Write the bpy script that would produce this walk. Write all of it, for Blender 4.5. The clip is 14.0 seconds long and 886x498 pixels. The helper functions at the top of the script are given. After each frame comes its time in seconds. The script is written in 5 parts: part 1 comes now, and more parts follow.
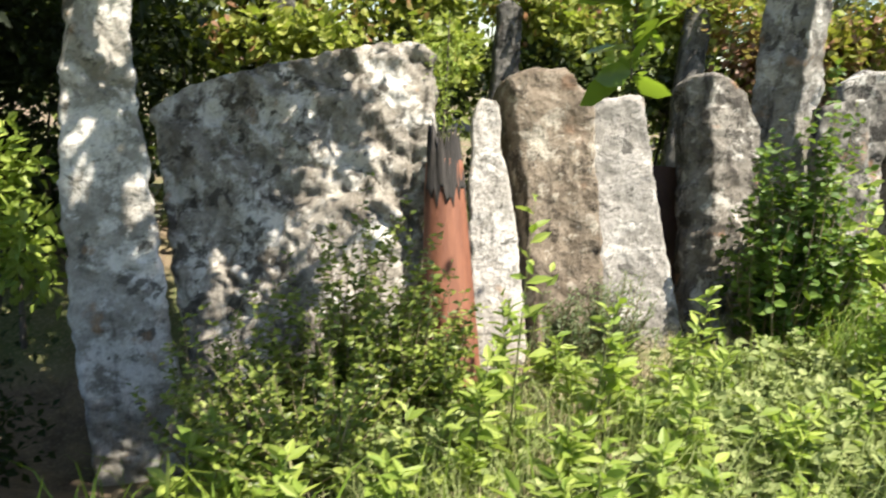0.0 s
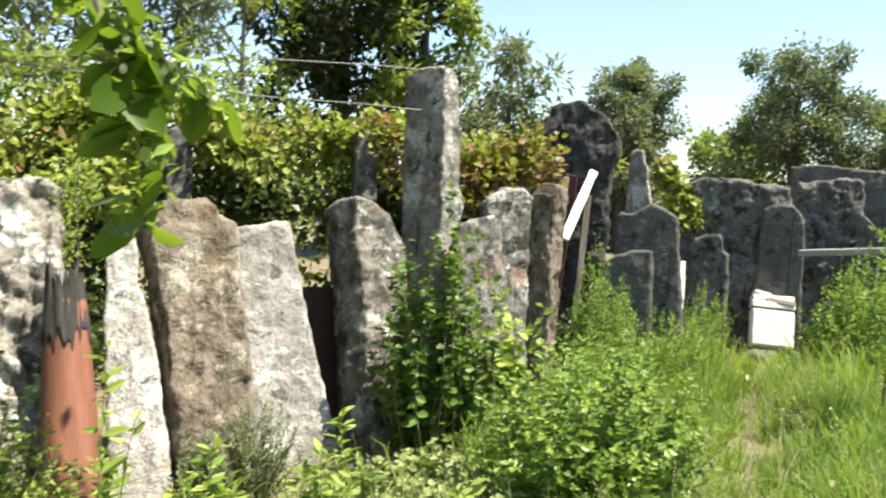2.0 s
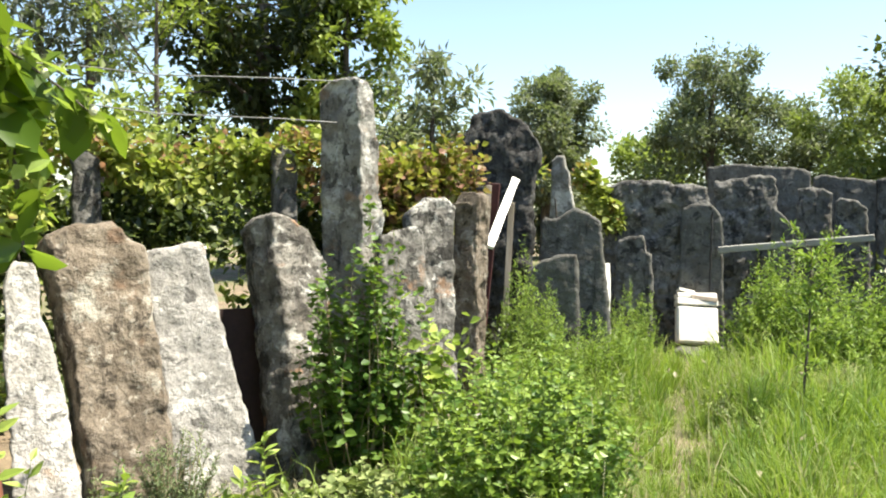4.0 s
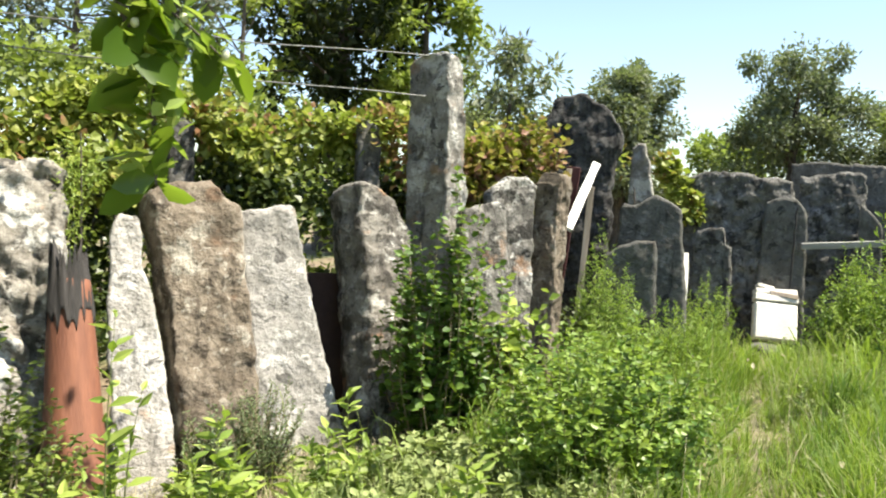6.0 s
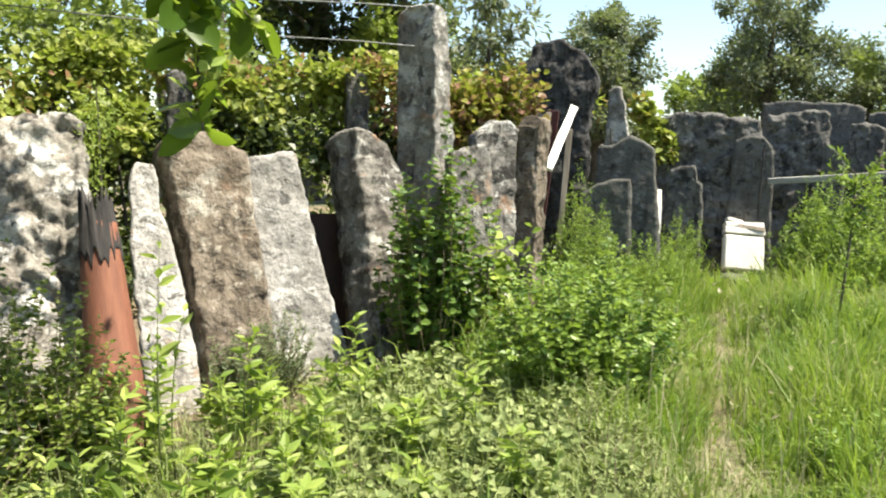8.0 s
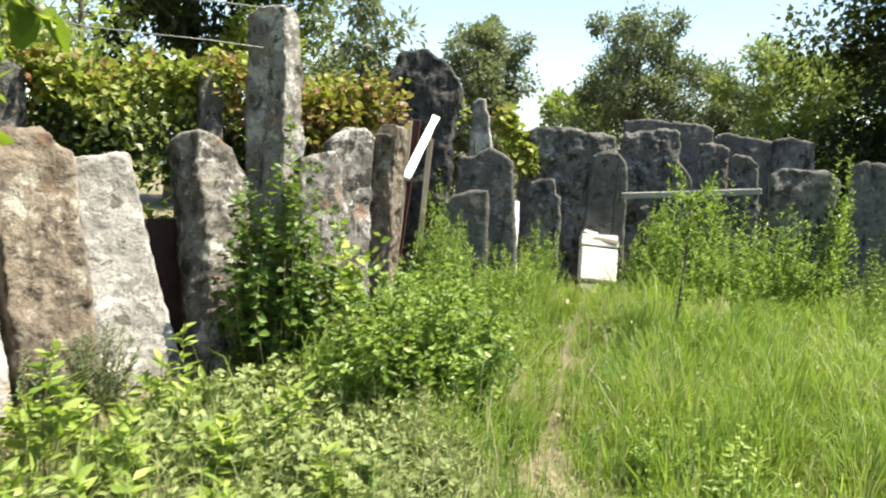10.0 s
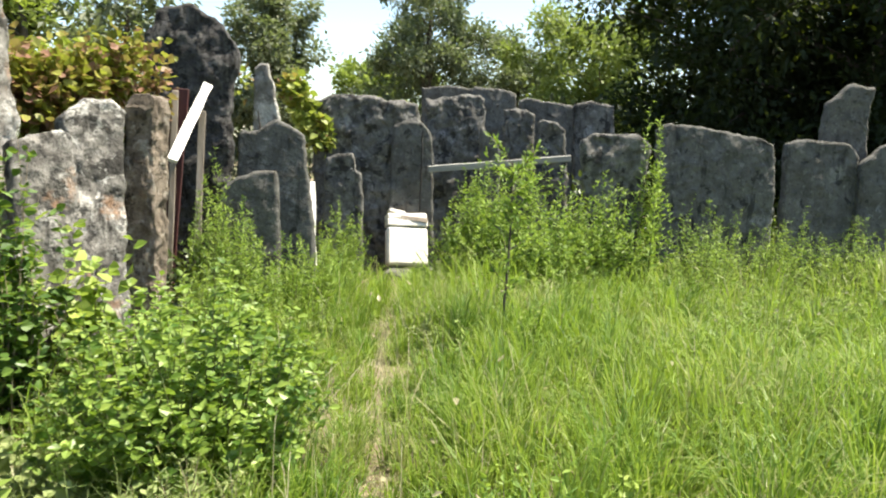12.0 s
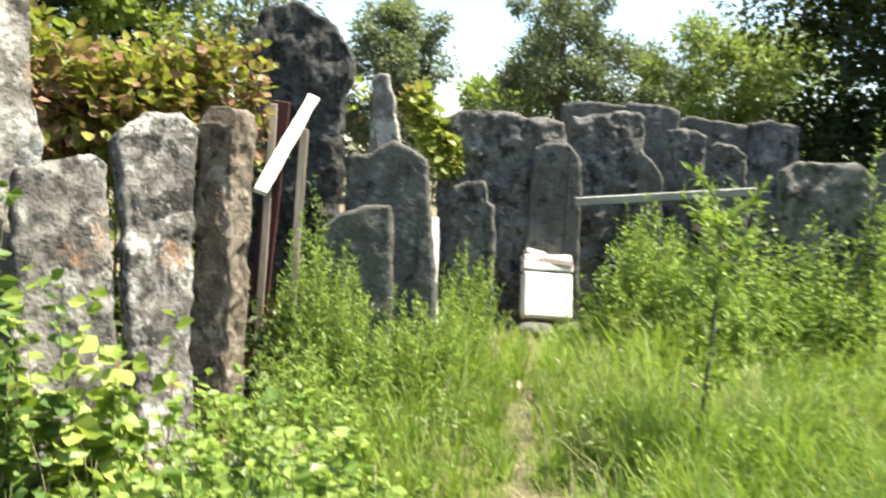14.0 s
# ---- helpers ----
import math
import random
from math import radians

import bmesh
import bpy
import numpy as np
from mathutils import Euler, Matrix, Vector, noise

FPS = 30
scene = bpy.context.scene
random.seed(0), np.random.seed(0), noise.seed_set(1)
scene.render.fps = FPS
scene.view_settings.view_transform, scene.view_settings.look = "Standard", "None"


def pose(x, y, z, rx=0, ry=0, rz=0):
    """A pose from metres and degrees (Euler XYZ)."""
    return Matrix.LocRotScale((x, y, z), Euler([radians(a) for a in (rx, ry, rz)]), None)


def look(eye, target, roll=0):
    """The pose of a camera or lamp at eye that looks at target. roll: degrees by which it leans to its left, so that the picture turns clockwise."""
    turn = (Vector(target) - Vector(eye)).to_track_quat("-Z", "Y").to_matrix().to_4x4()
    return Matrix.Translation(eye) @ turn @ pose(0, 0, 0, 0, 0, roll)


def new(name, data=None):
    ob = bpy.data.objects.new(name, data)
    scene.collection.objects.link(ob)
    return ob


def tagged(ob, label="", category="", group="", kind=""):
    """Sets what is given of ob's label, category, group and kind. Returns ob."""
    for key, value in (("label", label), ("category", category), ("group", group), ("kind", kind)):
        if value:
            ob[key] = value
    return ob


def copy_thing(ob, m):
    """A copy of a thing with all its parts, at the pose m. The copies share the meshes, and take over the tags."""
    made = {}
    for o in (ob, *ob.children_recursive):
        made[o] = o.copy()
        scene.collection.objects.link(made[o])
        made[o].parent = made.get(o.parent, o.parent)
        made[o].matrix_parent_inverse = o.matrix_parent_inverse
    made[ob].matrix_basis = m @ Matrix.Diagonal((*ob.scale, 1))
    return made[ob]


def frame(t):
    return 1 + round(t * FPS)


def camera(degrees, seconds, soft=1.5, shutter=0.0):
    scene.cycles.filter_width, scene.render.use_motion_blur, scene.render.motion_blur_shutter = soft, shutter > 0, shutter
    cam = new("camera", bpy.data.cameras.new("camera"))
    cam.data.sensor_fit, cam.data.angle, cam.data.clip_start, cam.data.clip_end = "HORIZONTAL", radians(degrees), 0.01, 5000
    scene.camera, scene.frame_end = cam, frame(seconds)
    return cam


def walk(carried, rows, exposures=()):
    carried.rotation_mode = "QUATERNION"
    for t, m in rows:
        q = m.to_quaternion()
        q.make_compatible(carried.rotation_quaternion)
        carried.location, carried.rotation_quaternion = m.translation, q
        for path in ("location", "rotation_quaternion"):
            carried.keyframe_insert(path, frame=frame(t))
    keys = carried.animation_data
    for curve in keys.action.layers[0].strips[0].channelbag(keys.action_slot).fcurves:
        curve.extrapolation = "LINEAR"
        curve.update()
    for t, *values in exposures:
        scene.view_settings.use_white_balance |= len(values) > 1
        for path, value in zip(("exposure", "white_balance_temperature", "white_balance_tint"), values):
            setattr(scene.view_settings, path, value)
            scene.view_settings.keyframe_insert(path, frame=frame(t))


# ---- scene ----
cam = camera(58.0, 14.0, 2.0, 0.3)
PATH = [
    (0, (0.079, 0.423, 1.374), (0.219, 2.368, 0.931), 5.5),
    (0.5, (0.29, 0.442, 1.418), (0.539, 2.398, 1.083), 4.6),
    (1, (0.475, 0.437, 1.414), (0.885, 2.378, 1.159), 4.5),
    (1.5, (0.589, 0.376, 1.487), (1.158, 2.283, 1.288), 4.2),
    (2, (0.685, 0.306, 1.522), (1.388, 2.173, 1.392), 3.6),
    (2.5, (0.749, 0.267, 1.559), (1.577, 2.086, 1.488), 1.4),
    (5, (0.782, 0.423, 1.403), (1.641, 2.225, 1.287), 1.1),
    (5.5, (0.733, 0.431, 1.364), (1.523, 2.263, 1.231), 3.2),
    (6, (0.657, 0.337, 1.394), (1.365, 2.204, 1.277), 3.6),
    (6.5, (0.574, 0.21, 1.395), (1.209, 2.097, 1.211), 4.2),
    (7, (0.438, 0.125, 1.357), (1.063, 2.014, 1.15), 3.6),
    (9.5, (0.487, -0.213, 1.362), (1.478, 1.501, 1.085), 2.6),
    (10, (0.684, -0.082, 1.38), (1.699, 1.629, 1.17), 4.1),
    (10.5, (0.822, 0.12, 1.392), (2.006, 1.72, 1.207), 2.8),
    (11, (0.916, 0.354, 1.394), (2.268, 1.813, 1.184), 1.6),
    (11.5, (1.115, 0.518, 1.392), (2.477, 1.968, 1.186), 3.8),
    (12, (1.305, 0.742, 1.4), (2.707, 2.146, 1.148), 2.1),
    (12.5, (1.489, 0.97, 1.423), (2.919, 2.338, 1.138), -0.0),
    (13, (1.75, 1.191, 1.431), (3.129, 2.619, 1.186), 2.6),
    (13.5, (1.938, 1.478, 1.417), (3.274, 2.94, 1.138), 3.6),
    (14, (2.162, 1.955, 1.465), (3.338, 3.558, 1.244), 2.9),
]
walk(cam, [(t, look(eye, target, roll)) for t, eye, target, roll in PATH],
     [(0.0, 1.44, 6870, 11), (1.0, 1.45, 6850, 10), (2.5, 1.53, 6820, 7), (5.0, 1.58, 6820, 8), (7.0, 1.41, 6820, 8), (9.5, 1.54, 6870, 8), (11.0, 1.55, 6870, 8), (12.5, 1.66, 6870, 9), (14.0, 1.81, 6870, 9)])

# ---- light and sky ----
SUN = Vector((0.34, -0.20, 0.90)).normalized()
world = bpy.data.worlds.new("sky")
scene.world = world
world.use_nodes = True
wn = world.node_tree.nodes
sky = wn.new("ShaderNodeTexSky")
sky.sky_type = "NISHITA"
sky.sun_disc = False
sky.sun_elevation = math.asin(SUN.z)
sky.sun_rotation = math.atan2(SUN.x, SUN.y)
sky.air_density, sky.dust_density, sky.ozone_density = 1.0, 0.7, 1.0
wn["Background"].inputs["Strength"].default_value = 0.098
world.node_tree.links.new(sky.outputs["Color"], wn["Background"].inputs["Color"])
sun = new("sun", bpy.data.lights.new("sun", "SUN"))
sun.data.energy, sun.data.angle, sun.data.color = 5.0, radians(0.53), (1.0, 0.94, 0.84)
sun.matrix_world = look(SUN * 30, (0, 0, 0))


# ---- materials ----
def shader(name):
    m = bpy.data.materials.new(name)
    m.use_nodes = True
    t = m.node_tree
    return m, t, t.nodes["Principled BSDF"]


def node(t, kind, **values):
    n = t.nodes.new(kind)
    for key, v in values.items():
        n.inputs[key.replace("_", " ")].default_value = v
    return n


def spread(t, random_offset=True, scale=1.0):
    """Object coordinates, shifted from object to object."""
    co = t.nodes.new("ShaderNodeTexCoord")
    if not random_offset:
        return co.outputs["Object"]
    info = t.nodes.new("ShaderNodeObjectInfo")
    mul = t.nodes.new("ShaderNodeMath")
    mul.operation = "MULTIPLY"
    mul.inputs[1].default_value = 37.0
    t.links.new(info.outputs["Random"], mul.inputs[0])
    add = t.nodes.new("ShaderNodeVectorMath")
    add.operation = "ADD"
    t.links.new(co.outputs["Object"], add.inputs[0])
    t.links.new(mul.outputs[0], add.inputs[1])
    return add.outputs[0]


def noise_tex(t, co, scale, detail=5.0, rough=0.6, stretch=None):
    n = node(t, "ShaderNodeTexNoise", Scale=scale, Detail=detail, Roughness=rough)
    if stretch:
        mp = t.nodes.new("ShaderNodeMapping")
        mp.inputs["Scale"].default_value = stretch
        t.links.new(co, mp.inputs["Vector"])
        co = mp.outputs["Vector"]
    t.links.new(co, n.inputs["Vector"])
    return n.outputs["Fac"]


def band(t, fac, lo, hi):
    r = t.nodes.new("ShaderNodeMapRange")
    r.inputs["From Min"].default_value, r.inputs["From Max"].default_value = lo, hi
    t.links.new(fac, r.inputs["Value"])
    return r.outputs["Result"]


def mix(t, fac, a, b):
    n = t.nodes.new("ShaderNodeMix")
    n.data_type = "RGBA"
    for sock, v in ((n.inputs[0], fac), (n.inputs[6], a), (n.inputs[7], b)):
        if isinstance(v, (tuple, list)):
            sock.default_value = (*v, 1.0)
        elif isinstance(v, float):
            sock.default_value = v
        else:
            t.links.new(v, sock)
    return n.outputs[2]


def bump(t, bsdf, heights, strength=0.5, distance=0.02):
    last = None
    for h in heights:
        b = node(t, "ShaderNodeBump", Strength=strength, Distance=distance)
        t.links.new(h, b.inputs["Height"])
        if last:
            t.links.new(last, b.inputs["Normal"])
        last = b.outputs["Normal"]
    t.links.new(last, bsdf.inputs["Normal"])


def stone_material(name, dark, light, lichen, rust, lichen_at=0.56, stain_at=0.5, blot_at=0.56):
    """Weathered slab: two greys, pale lichen crusts, black stains in upright streaks and rusty spots."""
    m, t, bsdf = shader(name)
    co = spread(t)
    big = noise_tex(t, co, 2.2, 4.0, 0.62)
    mid = noise_tex(t, co, 5.5, 6.0, 0.68)
    fine = noise_tex(t, co, 42.0, 4.0, 0.7)
    streak = noise_tex(t, co, 5.0, 4.0, 0.6, (2.2, 2.2, 0.55))
    c = mix(t, band(t, mid, 0.40, 0.60), dark, light)
    c = mix(t, band(t, noise_tex(t, co, 3.4, 5.0, 0.7), lichen_at, lichen_at + 0.07), c, lichen)
    warp = t.nodes.new("ShaderNodeVectorMath")
    warp.operation = "MULTIPLY_ADD"
    wn_ = node(t, "ShaderNodeTexNoise", Scale=6.0, Detail=3.0)
    t.links.new(co, wn_.inputs["Vector"])
    t.links.new(wn_.outputs["Color"], warp.inputs[0])
    warp.inputs[1].default_value = (0.16, 0.16, 0.16)
    t.links.new(co, warp.inputs[2])
    blotch = noise_tex(t, warp.outputs[0], 7.0, 4.5, 0.64)
    c = mix(t, mulf(t, band(t, blotch, blot_at, blot_at + 0.05), 0.85), c, tuple(v * 0.35 for v in dark))
    c = mix(t, mulf(t, band(t, noise_tex(t, warp.outputs[0], 15.0, 4.0, 0.6), 0.57, 0.63), mulf(t, band(t, big, 0.4, 0.6), 0.8)), c, lichen)
    pits = noise_tex(t, co, 24.0, 3.0, 0.6)
    c = mix(t, mulf(t, band(t, pits, 0.60, 0.68), 0.5), c, tuple(v * 0.25 for v in dark))
    c = mix(t, mulf(t, band(t, streak, stain_at, stain_at + 0.12), 0.8), c, (dark[0] * 0.3, dark[1] * 0.3, dark[2] * 0.3))
    c = mix(t, mulf(t, band(t, noise_tex(t, co, 4.6, 3.0, 0.6), 0.62, 0.7), 0.7), c, rust)
    c = mix(t, mulf(t, band(t, fine, 0.45, 0.7), 0.22), c, (0.03, 0.03, 0.03))
    t.links.new(c, bsdf.inputs["Base Color"])
    bsdf.inputs["Roughness"].default_value = 0.93
    bsdf.inputs["Specular IOR Level"].default_value = 0.2
    bump(t, bsdf, [mid, blotch, pits, fine], 0.55, 0.024)
    return m


def mulf(t, a, b):
    n = t.nodes.new("ShaderNodeMath")
    n.operation = "MULTIPLY"
    for k, v in enumerate((a, b)):
        if isinstance(v, float):
            n.inputs[k].default_value = v
        else:
            t.links.new(v, n.inputs[k])
    return n.outputs[0]


def leaf_material(name, a, b, through_light=0.4, dry=None, dry_share=0.0, rough=0.5):
    m, t, bsdf = shader(name)
    geo = t.nodes.new("ShaderNodeNewGeometry")
    c = mix(t, geo.outputs["Random Per Island"], a, b)
    if dry:
        co = t.nodes.new("ShaderNodeTexCoord").outputs["Object"]
        patch = noise_tex(t, co, 1.6, 3.0, 0.6)
        add = t.nodes.new("ShaderNodeMath")
        add.operation = "ADD"
        t.links.new(patch, add.inputs[0])
        white = t.nodes.new("ShaderNodeTexWhiteNoise")
        white.noise_dimensions = "1D"
        t.links.new(geo.outputs["Random Per Island"], white.inputs["W"])
        t.links.new(mulf(t, white.outputs["Value"], 0.35), add.inputs[1])
        c = mix(t, band(t, add.outputs[0], 0.9 - dry_share, 0.95 - dry_share), c, dry)
    t.links.new(c, bsdf.inputs["Base Color"])
    bsdf.inputs["Roughness"].default_value = rough
    bsdf.inputs["Specular IOR Level"].default_value = 0.35
    tr = t.nodes.new("ShaderNodeBsdfTranslucent")
    warm = mix(t, 0.35, c, (0.35, 0.5, 0.03))
    t.links.new(warm, tr.inputs["Color"])
    sh = t.nodes.new("ShaderNodeMixShader")
    sh.inputs[0].default_value = through_light
    t.links.new(bsdf.outputs[0], sh.inputs[1])
    t.links.new(tr.outputs[0], sh.inputs[2])
    t.links.new(sh.outputs[0], t.nodes["Material Output"].inputs["Surface"])
    return m


def plain_material(name, a, b, scale=6.0, rough=0.8, stretch=None, bump_by=0.3, metal=0.0, spots=None):
    m, t, bsdf = shader(name)
    co = spread(t)
    n1 = noise_tex(t, co, scale, 5.0, 0.6, stretch)
    n2 = noise_tex(t, co, scale * 6, 3.0, 0.7, stretch)
    c = mix(t, band(t, n1, 0.3, 0.7), a, b)
    c = mix(t, mulf(t, band(t, n2, 0.5, 0.75), 0.4), c, tuple(v * 0.5 for v in a))
    if spots:
        c = mix(t, band(t, noise_tex(t, co, scale * 0.7, 4.0, 0.7), 0.56, 0.66), c, spots)
    t.links.new(c, bsdf.inputs["Base Color"])
    bsdf.inputs["Roughness"].default_value = rough
    bsdf.inputs["Metallic"].default_value = metal
    bump(t, bsdf, [n1, n2], bump_by, 0.01)
    return m


GREY = stone_material("grey_stone", (0.16, 0.148, 0.128), (0.29, 0.277, 0.247), (0.49, 0.48, 0.44), (0.27, 0.17, 0.10), 0.51, 0.61, 0.585)
# black streaks set in at a lower threshold than GREY's
STREAKED = stone_material("streaked_stone", (0.15, 0.135, 0.112), (0.335, 0.315, 0.275), (0.55, 0.54, 0.50), (0.29, 0.175, 0.10), 0.515, 0.565, 0.565)
CRUSTED = stone_material("lichen_crusted_stone", (0.24, 0.225, 0.195), (0.42, 0.405, 0.365), (0.66, 0.65, 0.61), (0.33, 0.20, 0.11), 0.50, 0.60, 0.585)
CHALK = stone_material("chalky_stone", (0.30, 0.285, 0.255), (0.43, 0.41, 0.38), (0.55, 0.535, 0.50), (0.33, 0.24, 0.17), 0.52, 0.62, 0.60)
WEATHERED = stone_material("weathered_stone", (0.085, 0.08, 0.07), (0.225, 0.214, 0.19), (0.50, 0.49, 0.445), (0.26, 0.15, 0.085), 0.54, 0.545, 0.53)
RUSTY = stone_material("rust_streaked_stone", (0.12, 0.108, 0.092), (0.25, 0.232, 0.20), (0.46, 0.445, 0.40), (0.29, 0.155, 0.08), 0.545, 0.54, 0.55)
PALE = stone_material("pale_stone", (0.21, 0.20, 0.18), (0.33, 0.315, 0.29), (0.47, 0.455, 0.42), (0.26, 0.19, 0.13), 0.54, 0.60, 0.585)
BROWN = stone_material("brown_stone", (0.12, 0.096, 0.07), (0.235, 0.195, 0.15), (0.38, 0.35, 0.29), (0.15, 0.09, 0.055), 0.56, 0.57, 0.57)
DARK = stone_material("dark_stone", (0.085, 0.081, 0.072), (0.175, 0.169, 0.152), (0.265, 0.257, 0.233), (0.12, 0.10, 0.08), 0.58, 0.54, 0.55)
# the darkest greys, used only for the tall angular slab
BLACKISH = stone_material("blackish_stone", (0.045, 0.043, 0.04), (0.095, 0.092, 0.085), (0.13, 0.127, 0.118), (0.10, 0.085, 0.07), 0.58, 0.54, 0.53)
SMOOTH = stone_material("smooth_stone", (0.092, 0.089, 0.079), (0.145, 0.141, 0.126), (0.215, 0.21, 0.19), (0.10, 0.085, 0.068), 0.60, 0.57, 0.60)
BUD = plain_material("flower_bud", (0.5, 0.52, 0.32), (0.62, 0.62, 0.45), 9.0, 0.5)
# rust brown darkened to near black: the shade behind the slabs is in the colour
RUST = plain_material("rust", (0.026, 0.014, 0.011), (0.055, 0.026, 0.02), 5.0, 0.85)
REDWOOD = plain_material("red_wood", (0.13, 0.046, 0.024), (0.225, 0.086, 0.044), 6.0, 0.75, (3.0, 3.0, 0.4))
CHAR = plain_material("charred_wood", (0.012, 0.011, 0.010), (0.045, 0.04, 0.037), 9.0, 0.9, (3.0, 3.0, 0.5), 0.6)
WHITE = plain_material("white_paint", (0.78, 0.75, 0.68), (0.86, 0.83, 0.77), 4.0, 0.55, None, 0.15)
PAINT = plain_material("peeling_white_paint", (0.70, 0.66, 0.58), (0.82, 0.78, 0.70), 5.0, 0.6, None, 0.2, 0.0, (0.74, 0.68, 0.58))
OLDWOOD = plain_material("old_wood", (0.24, 0.19, 0.14), (0.42, 0.36, 0.29), 6.0, 0.85, (3.0, 3.0, 0.4))
GREYWOOD = plain_material("weathered_rail", (0.22, 0.21, 0.185), (0.36, 0.35, 0.31), 6.0, 0.85, (3.0, 3.0, 0.4))
DARKRED = plain_material("dark_red_paint", (0.05, 0.014, 0.013), (0.085, 0.022, 0.02), 5.0, 0.7)
BARK = plain_material("bark", (0.05, 0.042, 0.034), (0.15, 0.125, 0.10), 8.0, 0.95, (2.0, 2.0, 0.5), 0.8)
STEM = plain_material("green_stem", (0.09, 0.12, 0.035), (0.16, 0.17, 0.06), 9.0, 0.7)
TWIG = plain_material("dry_twig", (0.16, 0.12, 0.07), (0.34, 0.28, 0.18), 9.0, 0.9)
WIRE = plain_material("galvanised_wire", (0.18, 0.18, 0.17), (0.3, 0.3, 0.28), 9.0, 0.6, None, 0.1, 0.5)

FRESH = leaf_material("fresh_leaf", (0.15, 0.235, 0.035), (0.39, 0.47, 0.11), 0.42)
WEED = leaf_material("weed_leaf", (0.04, 0.092, 0.016), (0.135, 0.22, 0.042), 0.34)
LUSH = leaf_material("lush_leaf", (0.085, 0.17, 0.024), (0.32, 0.425, 0.085), 0.42)
THICK = leaf_material("bush_leaf", (0.06, 0.13, 0.02), (0.29, 0.39, 0.085), 0.4, None, 0, 0.4)
DULL = leaf_material("dull_leaf", (0.125, 0.17, 0.05), (0.30, 0.345, 0.135), 0.25, None, 0, 0.7)
NEEDLE = leaf_material("needle_leaf", (0.07, 0.105, 0.045), (0.19, 0.24, 0.115), 0.22, None, 0, 0.6)
BRAMBLE = leaf_material("bramble_leaf", (0.04, 0.075, 0.016), (0.27, 0.33, 0.07), 0.35, None, 0, 0.4)
VINE = leaf_material("vine_leaf", (0.15, 0.20, 0.032), (0.38, 0.40, 0.10), 0.4, (0.24, 0.12, 0.06), 0.10)
VINE_RED = leaf_material("red_vine_leaf", (0.14, 0.16, 0.025), (0.36, 0.34, 0.07), 0.35, (0.27, 0.14, 0.09), 0.26)
# HEDGE: the shade of the lower hedge is put into the leaf colour
HEDGE = leaf_material("shaded_hedge_leaf", (0.016, 0.032, 0.01), (0.095, 0.12, 0.04), 0.22, None, 0, 0.33)
CITRUS = leaf_material("citrus_leaf", (0.04, 0.085, 0.012), (0.17, 0.26, 0.03), 0.45, None, 0, 0.3)
GRASS = leaf_material("grass_blade", (0.11, 0.195, 0.025), (0.28, 0.365, 0.065), 0.45, (0.33, 0.33, 0.15), 0.10)
TUSSOCK = leaf_material("tussock_blade", (0.065, 0.145, 0.022), (0.16, 0.26, 0.045), 0.4)
STRAW = leaf_material("dry_grass", (0.29, 0.255, 0.15), (0.44, 0.40, 0.26), 0.3)
# TREE_A is near black: deep shade and backlight are put into the leaf colour
TREE_A = leaf_material("shade_dark_leaf", (0.007, 0.014, 0.005), (0.022, 0.034, 0.011), 0.18, None, 0, 0.75)
# olive-grey leaf, greyed further so the colour carries the distance haze
TREE_B = leaf_material("gum_leaf", (0.075, 0.095, 0.062), (0.215, 0.235, 0.15), 0.32, None, 0, 0.6)
# SUNNY: sunlight on the dark tree's boughs, put into a brighter leaf colour
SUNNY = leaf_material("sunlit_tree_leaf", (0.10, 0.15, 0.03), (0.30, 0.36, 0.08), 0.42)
GUM = leaf_material("grey_gum_leaf", (0.05, 0.065, 0.055), (0.13, 0.15, 0.115), 0.25, None, 0, 0.6)
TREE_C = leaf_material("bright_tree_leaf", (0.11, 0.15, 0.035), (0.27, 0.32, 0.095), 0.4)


def ground_material():
    m, t, bsdf = shader("ground")
    co = spread(t, False)
    big, mid, fine = noise_tex(t, co, 0.7, 4.0), noise_tex(t, co, 4.0, 6.0, 0.7), noise_tex(t, co, 45.0, 4.0, 0.7)
    c = mix(t, band(t, mid, 0.35, 0.65), (0.10, 0.075, 0.05), (0.24, 0.18, 0.115))
    c = mix(t, band(t, big, 0.45, 0.6), c, (0.10, 0.12, 0.04))
    c = mix(t, mulf(t, band(t, fine, 0.5, 0.7), 0.6), c, (0.34, 0.27, 0.17))
    t.links.new(c, bsdf.inputs["Base Color"])
    bsdf.inputs["Roughness"].default_value = 0.95
    bump(t, bsdf, [mid, fine], 0.7, 0.03)
    return m


SOIL = ground_material()


# ---- mesh helpers ----
def mesh_arrays(name, verts, faces, mat, smooth=False):
    """A mesh from an array of places and an array of triangles or quads."""
    verts, faces = np.asarray(verts, np.float32), np.asarray(faces, np.int32)
    me = bpy.data.meshes.new(name)
    me.vertices.add(len(verts))
    me.vertices.foreach_set("co", verts.ravel())
    k = faces.shape[1]
    me.loops.add(faces.size)
    me.loops.foreach_set("vertex_index", faces.ravel())
    me.polygons.add(len(faces))
    me.polygons.foreach_set("loop_start", np.arange(0, faces.size, k, dtype=np.int32))
    me.polygons.foreach_set("use_smooth", np.full(len(faces), smooth))
    me.materials.append(mat)
    me.update(calc_edges=True)
    return me


def thing(name, label, category, m=None, group="", kind=""):
    ob = new(name)
    ob.empty_display_size = 0.1
    ob.matrix_world = m or Matrix()
    return tagged(ob, label, category, group, kind)


def part(name, me, parent, label="", kind="", m=None):
    ob = new(name, me)
    ob.parent = parent
    if m:
        ob.matrix_basis = m
    return tagged(ob, label, "", "", kind)


def unit(v):
    return v / np.maximum(np.linalg.norm(v, axis=-1, keepdims=True), 1e-9)


